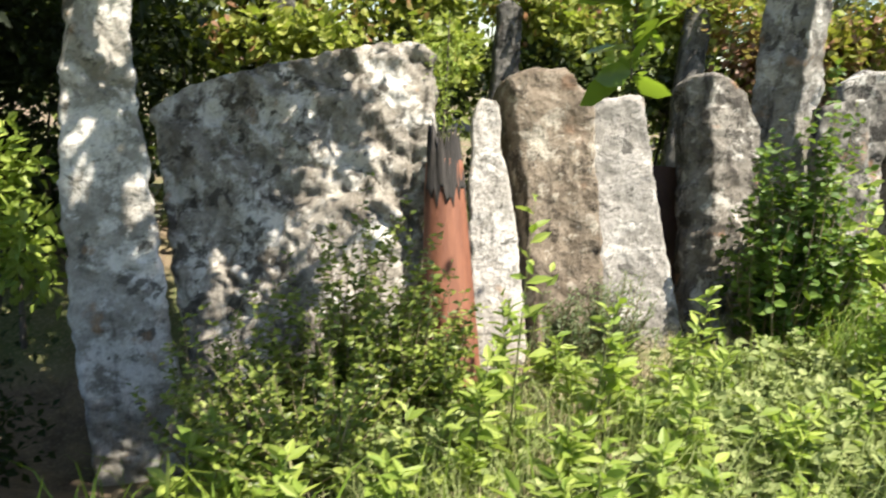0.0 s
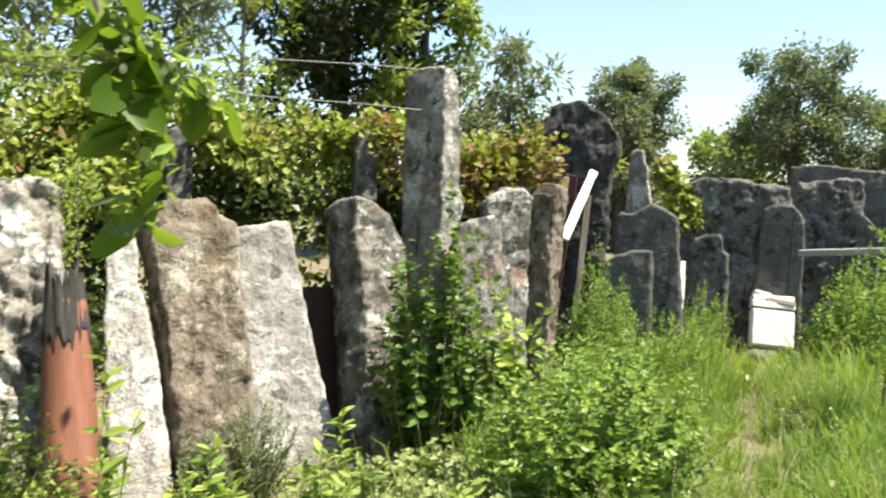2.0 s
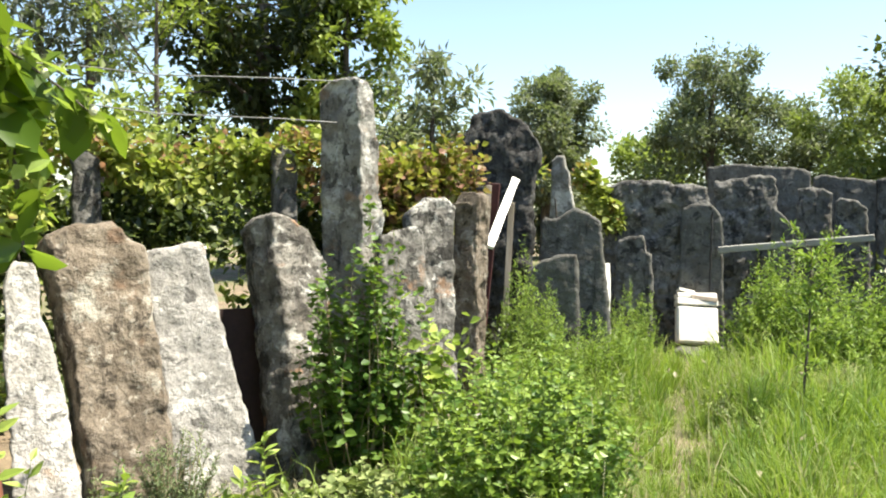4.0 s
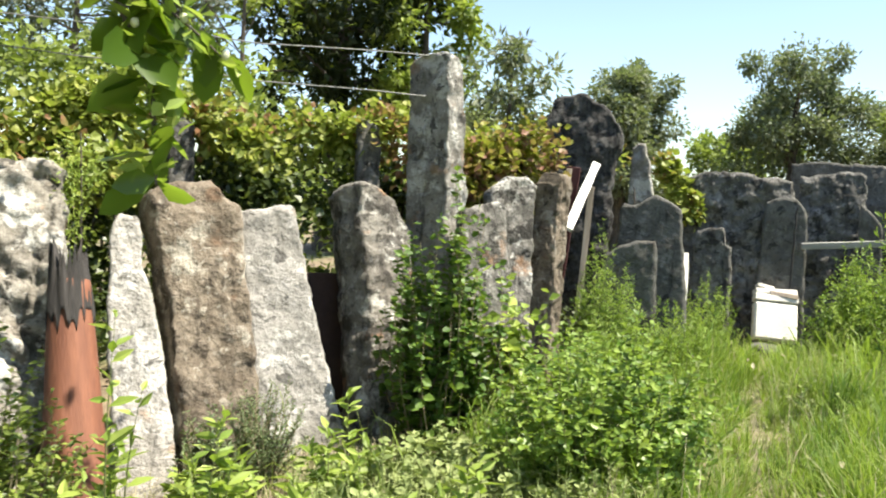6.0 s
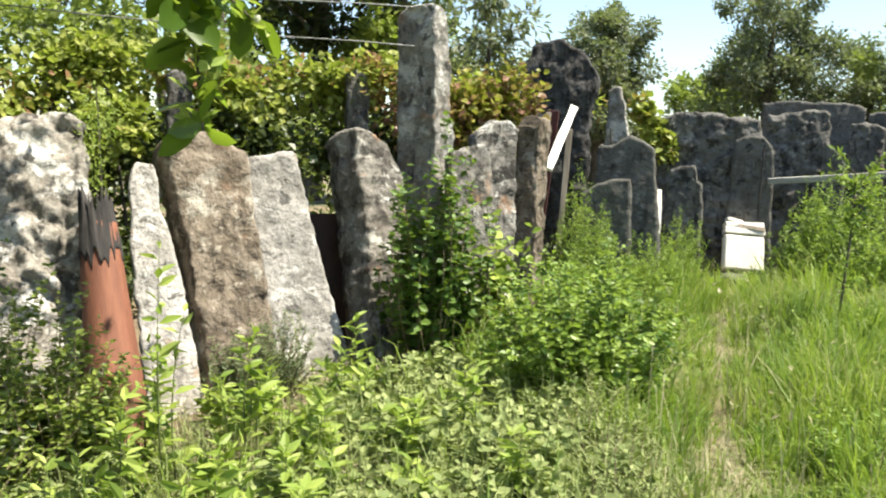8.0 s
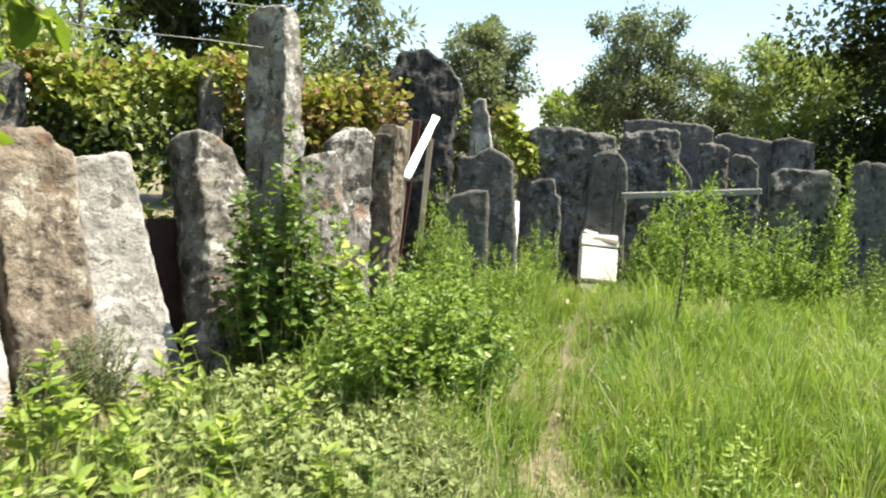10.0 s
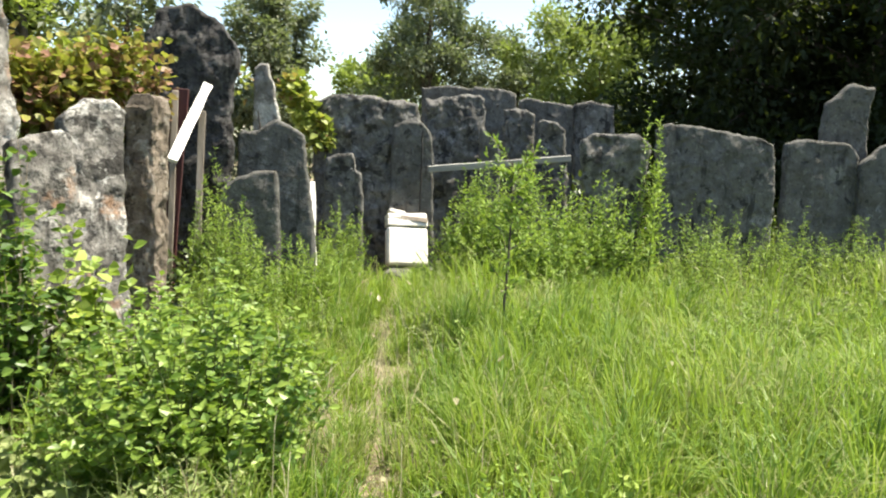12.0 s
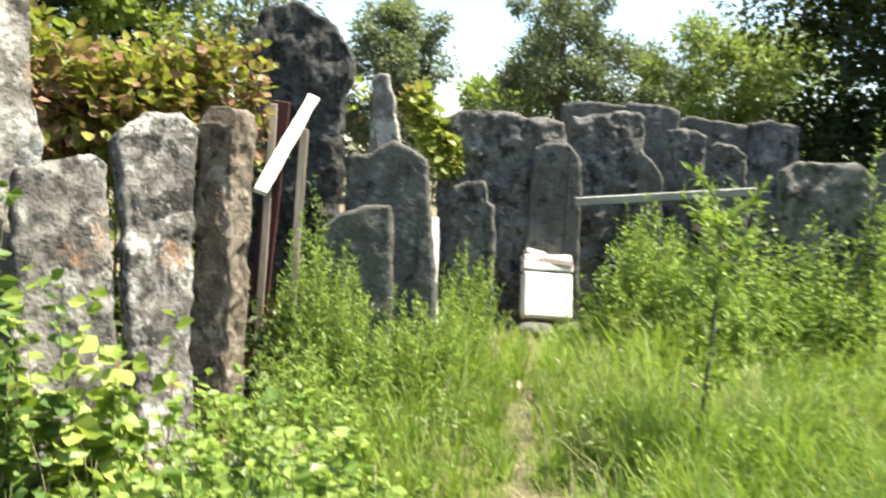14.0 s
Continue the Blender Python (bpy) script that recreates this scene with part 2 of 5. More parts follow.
def leaves_mesh(name, P, D, L, W, mat, rng, near=True, droop=0.15, full=0.33, smooth=False):
    """One leaf a row: base place, direction, length and width; folded along its midrib."""
    n = len(P)
    D = unit(D)
    up = unit(np.array([0, 0, 1.0]) + 0.55 * rng.normal(size=(n, 3)))
    S = unit(np.cross(D, up))
    N = np.cross(S, D)
    L, W = L[:, None], W[:, None]
    mid = P + D * L * 0.42 - N * W * 0.12
    lft, rgt = P + D * L * 0.40 + S * W * 0.5 + N * W * 0.08, P + D * L * 0.40 - S * W * 0.5 + N * W * 0.08
    tip = P + D * L - N * L * droop
    if near:
        l2, r2 = P + D * L * (0.66 + 0.24 * full) + S * W * full - N * L * droop * 0.4, P + D * L * (0.66 + 0.24 * full) - S * W * full - N * L * droop * 0.4
        V = np.stack([P, lft, l2, tip, r2, rgt, mid], 1).reshape(-1, 3)
        F = np.array([[0, 6, 1], [1, 6, 2], [2, 6, 3], [3, 6, 4], [4, 6, 5], [5, 6, 0]])
        k = 7
    else:
        V = np.stack([P, lft, tip, rgt], 1).reshape(-1, 3)
        F = np.array([[0, 2, 1], [0, 3, 2]])
        k = 4
    F = (F[None] + k * np.arange(n)[:, None, None]).reshape(-1, 3)
    return mesh_arrays(name, V, F, mat, smooth)


def tubes_mesh(name, lines, mat, sides=5):
    """Tapered tubes: (places, radii) for each one."""
    V, F, base = [], [], 0
    for pts, rad in lines:
        pts, rad = np.asarray(pts, float), np.asarray(rad, float)
        way = unit(np.gradient(pts, axis=0))
        ref = np.where(np.abs(way[:, 2:3]) > 0.9, [[1.0, 0, 0]], [[0, 0, 1.0]])
        a = unit(np.cross(way, ref))
        b = np.cross(way, a)
        ang = np.linspace(0, 2 * np.pi, sides, endpoint=False)
        ring = pts[:, None] + rad[:, None, None] * (np.cos(ang)[None, :, None] * a[:, None] + np.sin(ang)[None, :, None] * b[:, None])
        V.append(ring.reshape(-1, 3))
        for i in range(len(pts) - 1):
            for j in range(sides):
                k = (j + 1) % sides
                F.append((base + i * sides + j, base + i * sides + k, base + (i + 1) * sides + k, base + (i + 1) * sides + j))
        base += len(pts) * sides
    return mesh_arrays(name, np.concatenate(V), np.array(F), mat, True)


# ---- ground ----
def ground_height(x, y):
    """The hollow at the foot of the first slabs, and a slight unevenness."""
    dip = -0.85 * np.exp(-((x + 1.2) / 1.5) ** 2 - ((y - 4.3) / 1.25) ** 2)
    near = np.exp(-(x * x + y * y) / 400.0)
    return dip + near * (0.03 * np.sin(1.7 * x + 0.6 * y) * np.cos(1.3 * y - 0.4 * x) + 0.015 * np.sin(4.1 * x) * np.sin(3.7 * y))


def axis_steps(lo, hi, step, far):
    mid = np.arange(lo, hi, step)
    out = hi + (far - hi) * np.linspace(0, 1, 14) ** 2.5
    inn = lo - (far + lo) * np.linspace(1, 0, 14)[:-1] ** 2.5
    return np.concatenate([inn, mid, out])


gx, gy = axis_steps(-5, 12, 0.12, 900.0), axis_steps(-4, 12, 0.12, 900.0)
XX, YY = np.meshgrid(gx, gy, indexing="ij")
ZZ = ground_height(XX, YY)
nx, ny = XX.shape
ii, jj = np.meshgrid(np.arange(nx - 1), np.arange(ny - 1), indexing="ij")
q = (ii * ny + jj).ravel()
ground = new("ground", mesh_arrays("ground", np.stack([XX, YY, ZZ], -1).reshape(-1, 3), np.stack([q, q + ny, q + ny + 1, q + 1], 1), SOIL, True))
tagged(ground, "bare earth with dry litter under weeds and grass", "ground", "", "structure")


# ---- stone slabs ----
def stone_mesh(left, top, right, thick, bottom, mat, relief=0.03, seed=0.0, cell=0.022, fold=None):
    """A rough slab with its front in the plane y = 0. left and right: (u, v) from the foot up; top: (u, v) from left to right."""
    tu, tv = np.array(top, float).T
    ta = (tu - tu[0]) / (tu[-1] - tu[0])
    lu, lv = np.array(left + [top[0]], float).T
    ru, rv = np.array(right + [top[-1]], float).T
    wide, high = max(ru.max() - lu.min(), 0.05), tv.max() - bottom
    cell = 0.0135 if relief > 0.06 else 0.019
    most = 125 if relief > 0.06 else 75
    na, nb = int(np.clip(wide / cell, 7, most)), int(np.clip(high / cell, 12, most + 30))
    a, b = np.meshgrid(np.linspace(0, 1, na + 1), np.linspace(0, 1, nb + 1), indexing="ij")
    v = bottom + b * (np.interp(a, ta, tv) - bottom)
    ul, ur = np.interp(v, lv, lu), np.interp(v, rv, ru)
    u = ul + a * (ur - ul)
    edge = np.minimum(np.minimum(a, 1 - a) * np.maximum(ur - ul, 0.02), (1 - b) * high)
    r = min(0.045 if relief > 0.05 else 0.03 if relief > 0.025 else 0.016, thick * 0.42)
    k = np.clip(1 - edge / r, 0, 1)
    back_off = r * (1 - np.sqrt(np.maximum(1 - k * k, 0)))
    f1, f2, du, dv = (np.zeros_like(u) for _ in range(4))
    for i in range(na + 1):
        for j in range(nb + 1):
            p = Vector((u[i, j] * 1.0 + seed, seed * 1.7, v[i, j]))
            f1[i, j] = noise.fractal(p * 4.0, 0.8, 2.1, 5) * 0.8 + 0.5 * noise.noise(p * 1.3) + 0.9 * (noise.voronoi(p * 5.5 + noise.noise_vector(p * 6.0) * 0.5)[0][0] - 0.4)
            if relief > 0.06:
                s = Vector((p.x * 3.0 + p.z * 1.1, p.y, p.z * 4.4 + p.x * 1.7)) + noise.noise_vector(p * 3.0) * 0.45 + noise.noise_vector(p * 9.0) * 0.12
                big, small = noise.voronoi(s * 1.15)[0], noise.voronoi(s * 2.6 + Vector((4, 0, 2)))[0]
                knobs = min(1.0, 1.6 * (big[1] - big[0])) + 0.3 * min(1.0, 1.8 * (small[1] - small[0]))
                patch = 0.55 + 0.45 * max(-1.0, min(1.0, 2.5 * noise.noise(s * 0.6 + Vector((3, 1, 0)))))
                f1[i, j] = 0.35 * f1[i, j] + 0.4 * noise.noise(s * 0.7) + 0.75 * patch * (knobs - 0.8) + 0.1 * noise.fractal(p * 17.0, 0.8, 2.1, 4)
            else:
                near = noise.voronoi(p * 7.0 + noise.noise_vector(p * 5.0) * 0.7)[0]
                f1[i, j] += 0.5 * (min(1.0, 2.0 * (near[1] - near[0])) - 0.6) * max(0.0, 0.4 + noise.noise(p * 2.1)) + 0.25 * noise.fractal(p * 19.0, 0.8, 2.1, 4)
            f2[i, j] = noise.fractal((p + Vector((0, 5, 0))) * 3.0, 0.9, 2.1, 4)
            w = noise.noise_vector(p * 6.0) + 0.7 * noise.noise_vector(p * 14.0) + 0.4 * noise.noise_vector(p * 31.0)
            du[i, j], dv[i, j] = w.x, w.z
    ragged = min(0.022, 0.007 + relief * 0.4)
    u2, v2 = u + ragged * du, v + ragged * dv * b
    front = np.stack([u2, back_off - relief * f1 * (1 - 0.6 * k), v2], -1)
    back = np.stack([u2, thick - back_off + relief * f2 * (1 - 0.6 * k), v2], -1)
    if fold:
        s = np.maximum(0, np.minimum(ul, ur) + fold[0] - u)
        for side in (front, back):
            side[..., 0] += s * fold[1]
            side[..., 1] += s * fold[2]
    n1 = (na + 1) * (nb + 1)
    V = np.concatenate([front.reshape(-1, 3), back.reshape(-1, 3)])
    ii, jj = np.meshgrid(np.arange(na), np.arange(nb), indexing="ij")
    q = (ii * (nb + 1) + jj).ravel()
    F = [np.stack([q, q + nb + 1, q + nb + 2, q + 1], 1), n1 + np.stack([q, q + 1, q + nb + 2, q + nb + 1], 1)]
    rim = [i * (nb + 1) for i in range(na + 1)] + [na * (nb + 1) + j for j in range(1, nb + 1)]
    rim += [i * (nb + 1) + nb for i in range(na - 1, -1, -1)] + [j for j in range(nb - 1, 0, -1)]
    rim = np.array(rim)
    nxt = np.roll(rim, -1)
    F.append(np.stack([rim, rim + n1, nxt + n1, nxt], 1))
    return mesh_arrays("slab", V, np.concatenate(F), mat, True)


def slab(name, label, at, turn, lean, thick, left, top, right, mat, bottom=-0.25, relief=0.03, fold=None):
    """fold: width of a second face along the left edge, and how far it turns back."""
    me = stone_mesh(left, top, right, thick, bottom, mat, relief, 3.1 * at[0] + 1.7 * at[1], 0.022, fold)
    me.name = name
    ob = new(name, me)
    ob.matrix_world = pose(at[0], at[1], 0, 0, 0, turn) @ pose(0, 0, 0, -lean, 0, 0)
    return tagged(ob, label, "standing stone", "standing stones")


slab("stone_pillar", "rough grey stone pillar with pale lichen, dappled by shade", (-1.18, 4.2), 20, 6, 0.22,
     [(-0.09, -0.94), (-0.22, 0.0), (-0.27, 0.64)], [(-0.23, 1.95), (-0.1, 2.03), (0.02, 1.98)], [(0.40, -0.93), (0.24, 0.03), (0.07, 1.16)], CRUSTED, -1.15, 0.062)
slab("standing_stone", "broad lichen-crusted grey slab with a sloping top", (-0.4, 4.3), -3, 27, 0.18,
     [(-0.24, -0.85), (-0.62, 0.25)], [(-0.89, 1.14), (-0.71, 1.32), (-0.36, 1.46), (-0.03, 1.57), (0.36, 1.69), (0.56, 1.69), (0.63, 1.64)],
     [(0.73, -0.4), (0.64, 0.65), (0.68, 0.94)], STREAKED, -1.1, 0.12)
slab("standing_stone", "narrow pale sunlit slab beside the burnt post", (0.4, 4.5), 0, 22, 0.10,
     [(0.17, -0.1), (0.12, 0.55)], [(0.10, 1.22), (0.14, 1.33), (0.23, 1.31)], [(0.48, -0.05), (0.38, 0.6)], CHALK, -0.4, 0.02)
slab("standing_stone", "brown pitted slab leaning back in the row", (1.0, 4.50), 0, 21, 0.24,
     [(-0.12, -0.1), (-0.29, 1.1)], [(-0.37, 1.42), (-0.30, 1.48), (-0.18, 1.52), (0.02, 1.55), (0.10, 1.45), (0.18, 1.38)], [(0.32, -0.1), (0.27, 0.56)], BROWN, -0.4, 0.026, (0.065, 0.2, 2.2))
slab("standing_stone", "pale whitish slab leaning back beside a brown one", (1.5, 4.6), 0, 22, 0.10,
     [(-0.2, -0.05), (-0.26, 0.7)], [(-0.34, 1.37), (-0.21, 1.38), (-0.1, 1.42), (-0.01, 1.43), (0.02, 1.38)], [(0.27, 0.05), (0.13, 0.72)], PALE, -0.35, 0.02)
slab("standing_stone", "grey slab with a rounded shoulder and rusty streaks", (1.8, 4.65), 8, 20, 0.17,
     [(0.03, 0.05), (0.05, 0.9)], [(0.05, 1.57), (0.09, 1.61), (0.18, 1.615), (0.31, 1.59), (0.41, 1.51), (0.53, 1.27)], [(0.40, 0.04), (0.50, 0.8)], RUSTY, -0.25, 0.03, (0.15, 0.45, 1.1))
slab("stone_pillar", "tall square stone fence pillar with lichen streaks", (2.62, 5.28), 34, 3, 0.18,
     [(-0.225, 0.57), (-0.197, 1.81)], [(-0.17, 2.36), (-0.056, 2.406), (0.075, 2.397), (0.14, 2.31)], [(0.225, 0.63), (0.197, 1.79)], GREY, -0.2, 0.028, (0.16, 1.0, 1.1))
slab("standing_stone", "short blotched grey slab with a flat top", (2.84, 4.75), 0, 17, 0.12,
     [(-0.28, 0.4)], [(-0.24, 1.41), (-0.1, 1.46), (0.04, 1.49), (0.08, 1.44)], [(0.10, 0.5), (0.07, 1.0)], WEATHERED, -0.25, 0.025)
slab("standing_stone", "lichen-blotched grey slab with a rounded top", (3.4, 5.55), 0, 15, 0.16,
     [(-0.24, 0.43), (-0.25, 1.18)], [(-0.25, 1.57), (-0.12, 1.69), (0.08, 1.70), (0.15, 1.6)], [(0.03, 0.5), (0.12, 1.36)], WEATHERED, -0.25, 0.03)
slab("standing_stone", "narrow brown round-topped slab standing on edge", (3.80, 5.86), 36, 2, 0.17,
     [(-0.34, 0.3), (-0.25, 1.17)], [(-0.21, 1.58), (-0.10, 1.68), (0.06, 1.67), (0.12, 1.54)], [(-0.03, 0.3), (0.06, 1.08)], BROWN, -0.25, 0.03, (0.12, 0.89, 0.456))
slab("standing_stone", "tall dark slab with an angular top", (4.99, 7.36), -40, 5, 0.16,
     [(-0.74, 0.7), (-0.72, 1.88)], [(-0.70, 2.34), (-0.60, 2.44), (-0.62, 2.55), (-0.50, 2.60), (-0.26, 2.63), (-0.20, 2.58), (-0.02, 2.47), (0.10, 2.30), (0.15, 2.16)], [(0.10, 0.7), (0.08, 1.83), (0.13, 2.05)], BLACKISH, -0.25, 0.04)
slab("standing_stone", "smooth grey slab with a peaked scalloped top", (5.05, 6.45), -42, 5, 0.07,
     [(-0.38, 0.5)], [(-0.37, 1.46), (-0.34, 1.50), (-0.28, 1.48), (-0.21, 1.49), (-0.12, 1.57), (-0.06, 1.60), (0.04, 1.55), (0.18, 1.47)], [(0.30, 0.5), (0.23, 1.1)], SMOOTH, -0.25, 0.008)
slab("standing_stone", "low dark slab standing before a smooth one", (4.75, 6.05), -42, 6, 0.06,
     [(-0.46, 0.5)], [(-0.45, 1.02), (-0.33, 1.12), (-0.19, 1.17), (-0.02, 1.18)], [(0.03, 0.6), (0.01, 0.99)], SMOOTH, -0.25, 0.01)
slab("stone_post", "thin pale stone fence post among vine leaves", (5.84, 8.05), -40, 0, 0.12,
     [(-0.07, 1.0)], [(-0.05, 2.14), (0.0, 2.2), (0.08, 2.19)], [(0.28, 1.2), (0.17, 1.85)], GREY, -0.2, 0.02)
slab("standing_stone", "big dark weathered slab with a rough top", (6.4, 7.75), -46, 4, 0.17,
     [(-0.04, 0.1), (-0.11, 1.38)], [(-0.08, 1.87), (0.05, 1.92), (0.31, 1.95), (0.55, 1.93), (0.66, 1.89), (0.86, 1.90), (1.02, 1.84)], [(1.0, 0.1), (1.03, 1.2), (1.06, 1.6)], DARK, -0.25, 0.055)
cracked = slab("standing_stone", "smoother grey slab with a vertical crack", (6.72, 7.33), -46, 4, 0.12,
     [(0.22, 0.1), (0.22, 1.4)], [(0.25, 1.62), (0.38, 1.68), (0.55, 1.66), (0.64, 1.56)], [(0.72, 0.3), (0.68, 1.4)], SMOOTH, -0.25, 0.018)
slab("standing_stone", "low dark slab in front of a bigger one", (6.0, 7.4), -46, 4, 0.10,
     [(0.14, 0.2)], [(0.16, 1.27), (0.30, 1.30), (0.44, 1.31), (0.46, 1.14), (0.53, 1.12)], [(0.57, 0.2)], DARK, -0.25, 0.02)
slab("standing_stone", "dark lichen-roughened slab behind a pole", (7.8, 7.3), -46, 4, 0.16,
     [(-0.16, 0.1), (-0.21, 1.44)], [(-0.22, 1.94), (-0.03, 1.99), (0.2, 2.02), (0.34, 2.03), (0.46, 2.0)], [(0.60, 0.1), (0.46, 1.69)], DARK, -0.25, 0.055)
slab("standing_stone", "small broken triangular slab piece catching sun", (7.9, 6.9), -46, 0, 0.10,
     [(0.04, 0.6)], [(0.05, 1.65), (0.12, 1.60), (0.22, 1.50), (0.28, 1.40)], [(0.32, 0.6)], SMOOTH, -0.2, 0.012)
slab("standing_stone", "grey slab standing in the second row", (8.6, 8.0), -46, 4, 0.14,
     [(0.25, 0.6)], [(0.24, 2.12), (0.30, 2.2), (0.69, 2.17), (0.83, 2.12)], [(0.92, 0.6)], SMOOTH, -0.25, 0.02)
slab("standing_stone", "dark slab in the crowded second row", (8.3, 7.0), -46, 4, 0.12,
     [(0.12, 0.6)], [(0.13, 1.88), (0.40, 1.88), (0.48, 1.83)], [(0.56, 0.6)], DARK, -0.25, 0.045)
slab("standing_stone", "low rounded dark slab in the second row", (8.3, 6.6), -46, 4, 0.14,
     [(0.2, 0.6)], [(0.22, 1.72), (0.28, 1.77), (0.39, 1.76), (0.54, 1.64)], [(0.6, 0.6)], DARK, -0.25, 0.045)
slab("standing_stone", "wide pale-topped slab in the back row", (9.6, 8.0), -46, 4, 0.14,
     [(0.26, 0.6)], [(0.22, 2.07), (0.32, 2.12), (0.65, 2.08), (0.98, 2.04)], [(1.1, 0.6)], SMOOTH, -0.25, 0.02)
slab("standing_stone", "plain grey slab in the back row", (9.9, 7.6), -46, 4, 0.14,
     [(0.5, 0.6)], [(0.49, 2.06), (0.7, 2.1), (1.02, 2.05)], [(1.12, 0.6)], DARK, -0.25, 0.02)
slab("standing_stone", "distant slab with a flat sunlit top", (10.3, 10.2), -46, 0, 0.2,
     [(-0.1, 0.8)], [(-0.11, 2.34), (0.1, 2.37), (0.4, 2.39), (0.76, 2.34)], [(0.86, 0.8)], SMOOTH, -0.25, 0.02)
slab("standing_stone", "dark narrow-footed slab with a rough top", (7.3, 5.5), -46, 4, 0.15,
     [(0.62, 0.3), (0.44, 1.1)], [(0.39, 1.53), (0.54, 1.60), (0.80, 1.60), (0.96, 1.58), (1.07, 1.49)], [(0.97, 0.3), (1.04, 1.1)], DARK, -0.25, 0.045)
slab("standing_stone", "broad grey-green slab with a gently sloping top", (8.9, 5.0), -48, 4, 0.14,
     [(-0.12, 0.4), (-0.14, 1.3)], [(-0.16, 1.70), (-0.05, 1.75), (0.25, 1.72), (0.52, 1.68), (0.92, 1.61), (1.06, 1.55)], [(1.08, 0.4), (1.08, 1.3)], SMOOTH, -0.25, 0.025)
slab("standing_stone", "square grey slab at the end of the row", (9.9, 4.3), -48, 4, 0.14,
     [(0.08, 0.4)], [(0.09, 1.57), (0.24, 1.63), (0.76, 1.61), (0.86, 1.45)], [(0.87, 0.4)], SMOOTH, -0.25, 0.02)
slab("standing_stone", "round-shouldered grey slab beside a taller one", (10.3, 3.7), -50, 4, 0.14,
     [(0.10, 0.4)], [(0.12, 1.40), (0.34, 1.60), (0.62, 1.61), (0.76, 1.47)], [(0.8, 0.4)], SMOOTH, -0.25, 0.025)
slab("standing_stone", "taller broken pale slab behind the row", (10.58, 3.95), -48, 0, 0.14,
     [(-0.2, 0.6), (-0.2, 1.75)], [(-0.17, 2.02), (-0.02, 2.15), (0.07, 2.25), (0.31, 2.21)], [(0.32, 0.6), (0.28, 1.85)], SMOOTH, -0.25, 0.02)


# ---- things of wood ----
def board_mesh(name, sx, sy, sz, mat, rough=0.003, seed=0):
    """A sawn board with bevelled, slightly uneven edges, its foot at the origin."""
    bm = bmesh.new()
    bmesh.ops.create_cube(bm, size=1.0)
    bmesh.ops.scale(bm, vec=(sx, sy, sz), verts=bm.verts)
    bmesh.ops.translate(bm, vec=(0, 0, sz / 2), verts=bm.verts)
    bmesh.ops.bevel(bm, geom=bm.edges[:], offset=min(sx, sy, sz) * 0.14, segments=1, affect="EDGES")
    long_edges = [e for e in bm.edges if e.calc_length() > max(sx, sy, sz) * 0.6]
    bmesh.ops.subdivide_edges(bm, edges=long_edges, cuts=6)
    for v in bm.verts:
        v.co += noise.noise_vector(v.co * 6.0 + Vector((seed, 0, 0))) * rough
    me = bpy.data.meshes.new(name)
    bm.to_mesh(me)
    bm.free()
    me.materials.append(mat)
    return me


def post_mesh(name, lo, hi, r0, r1, mat, seed=0, sides=18, rows=26, jag=0.0, drip=0.0):
    ang = np.linspace(0, 2 * np.pi, sides, endpoint=False)
    V = []
    for i in range(rows + 1):
        k = i / rows
        for a in ang:
            r = (r0 + (r1 - r0) * k) * (1 + 0.07 * noise.noise(Vector((math.cos(a) * 2 + seed, math.sin(a) * 2, k * 1.5))) + 0.03 * math.cos(2 * a + seed))
            z = lo + (hi - lo) * k
            if drip:
                z -= drip * (1 - k) * max(0.0, noise.noise(Vector((math.cos(a) * 5.5 + 7, math.sin(a) * 5.5, seed))) + 0.22)
            if jag:
                z += jag * k * abs(noise.noise(Vector((math.cos(a) * 6.5, math.sin(a) * 6.5, seed)))) * 2
                r *= 1 - 0.08 * k
            V.append((r * math.cos(a), r * math.sin(a), z))
    V.append((0, 0, hi - (0.3 * jag)))
    V.append((0, 0, lo))
    F = []
    for i in range(rows):
        for j in range(sides):
            k = (j + 1) % sides
            F += [(i * sides + j, i * sides + k, (i + 1) * sides + k), (i * sides + j, (i + 1) * sides + k, (i + 1) * sides + j)]
    for j in range(sides):
        k = (j + 1) % sides
        F.append((rows * sides + j, rows * sides + k, len(V) - 2))
        F.append((k, j, len(V) - 1))
    return mesh_arrays(name, V, F, mat, True)


def between(a, b, roll=0):
    """The pose whose z axis runs from a to b."""
    d = (Vector(b) - Vector(a)).normalized()
    return Matrix.Translation(a) @ d.to_track_quat("Z", "Y").to_matrix().to_4x4() @ pose(0, 0, 0, 0, 0, roll)


burnt_post = thing("wooden_post", "reddish round wooden post with a charred splintered top", "post", between((0.46, 4.02, -0.35), (0.335, 4.62, 0.98)))
part("trunk", post_mesh("trunk", 0.0, 1.36, 0.160, 0.096, REDWOOD, 1.0, 28), burnt_post)
part("charred_top", post_mesh("charred_top", 1.21, 1.40, 0.110, 0.096, CHAR, 4.0, 72, 14, 0.17, 0.20), burnt_post, "black charred splinters")

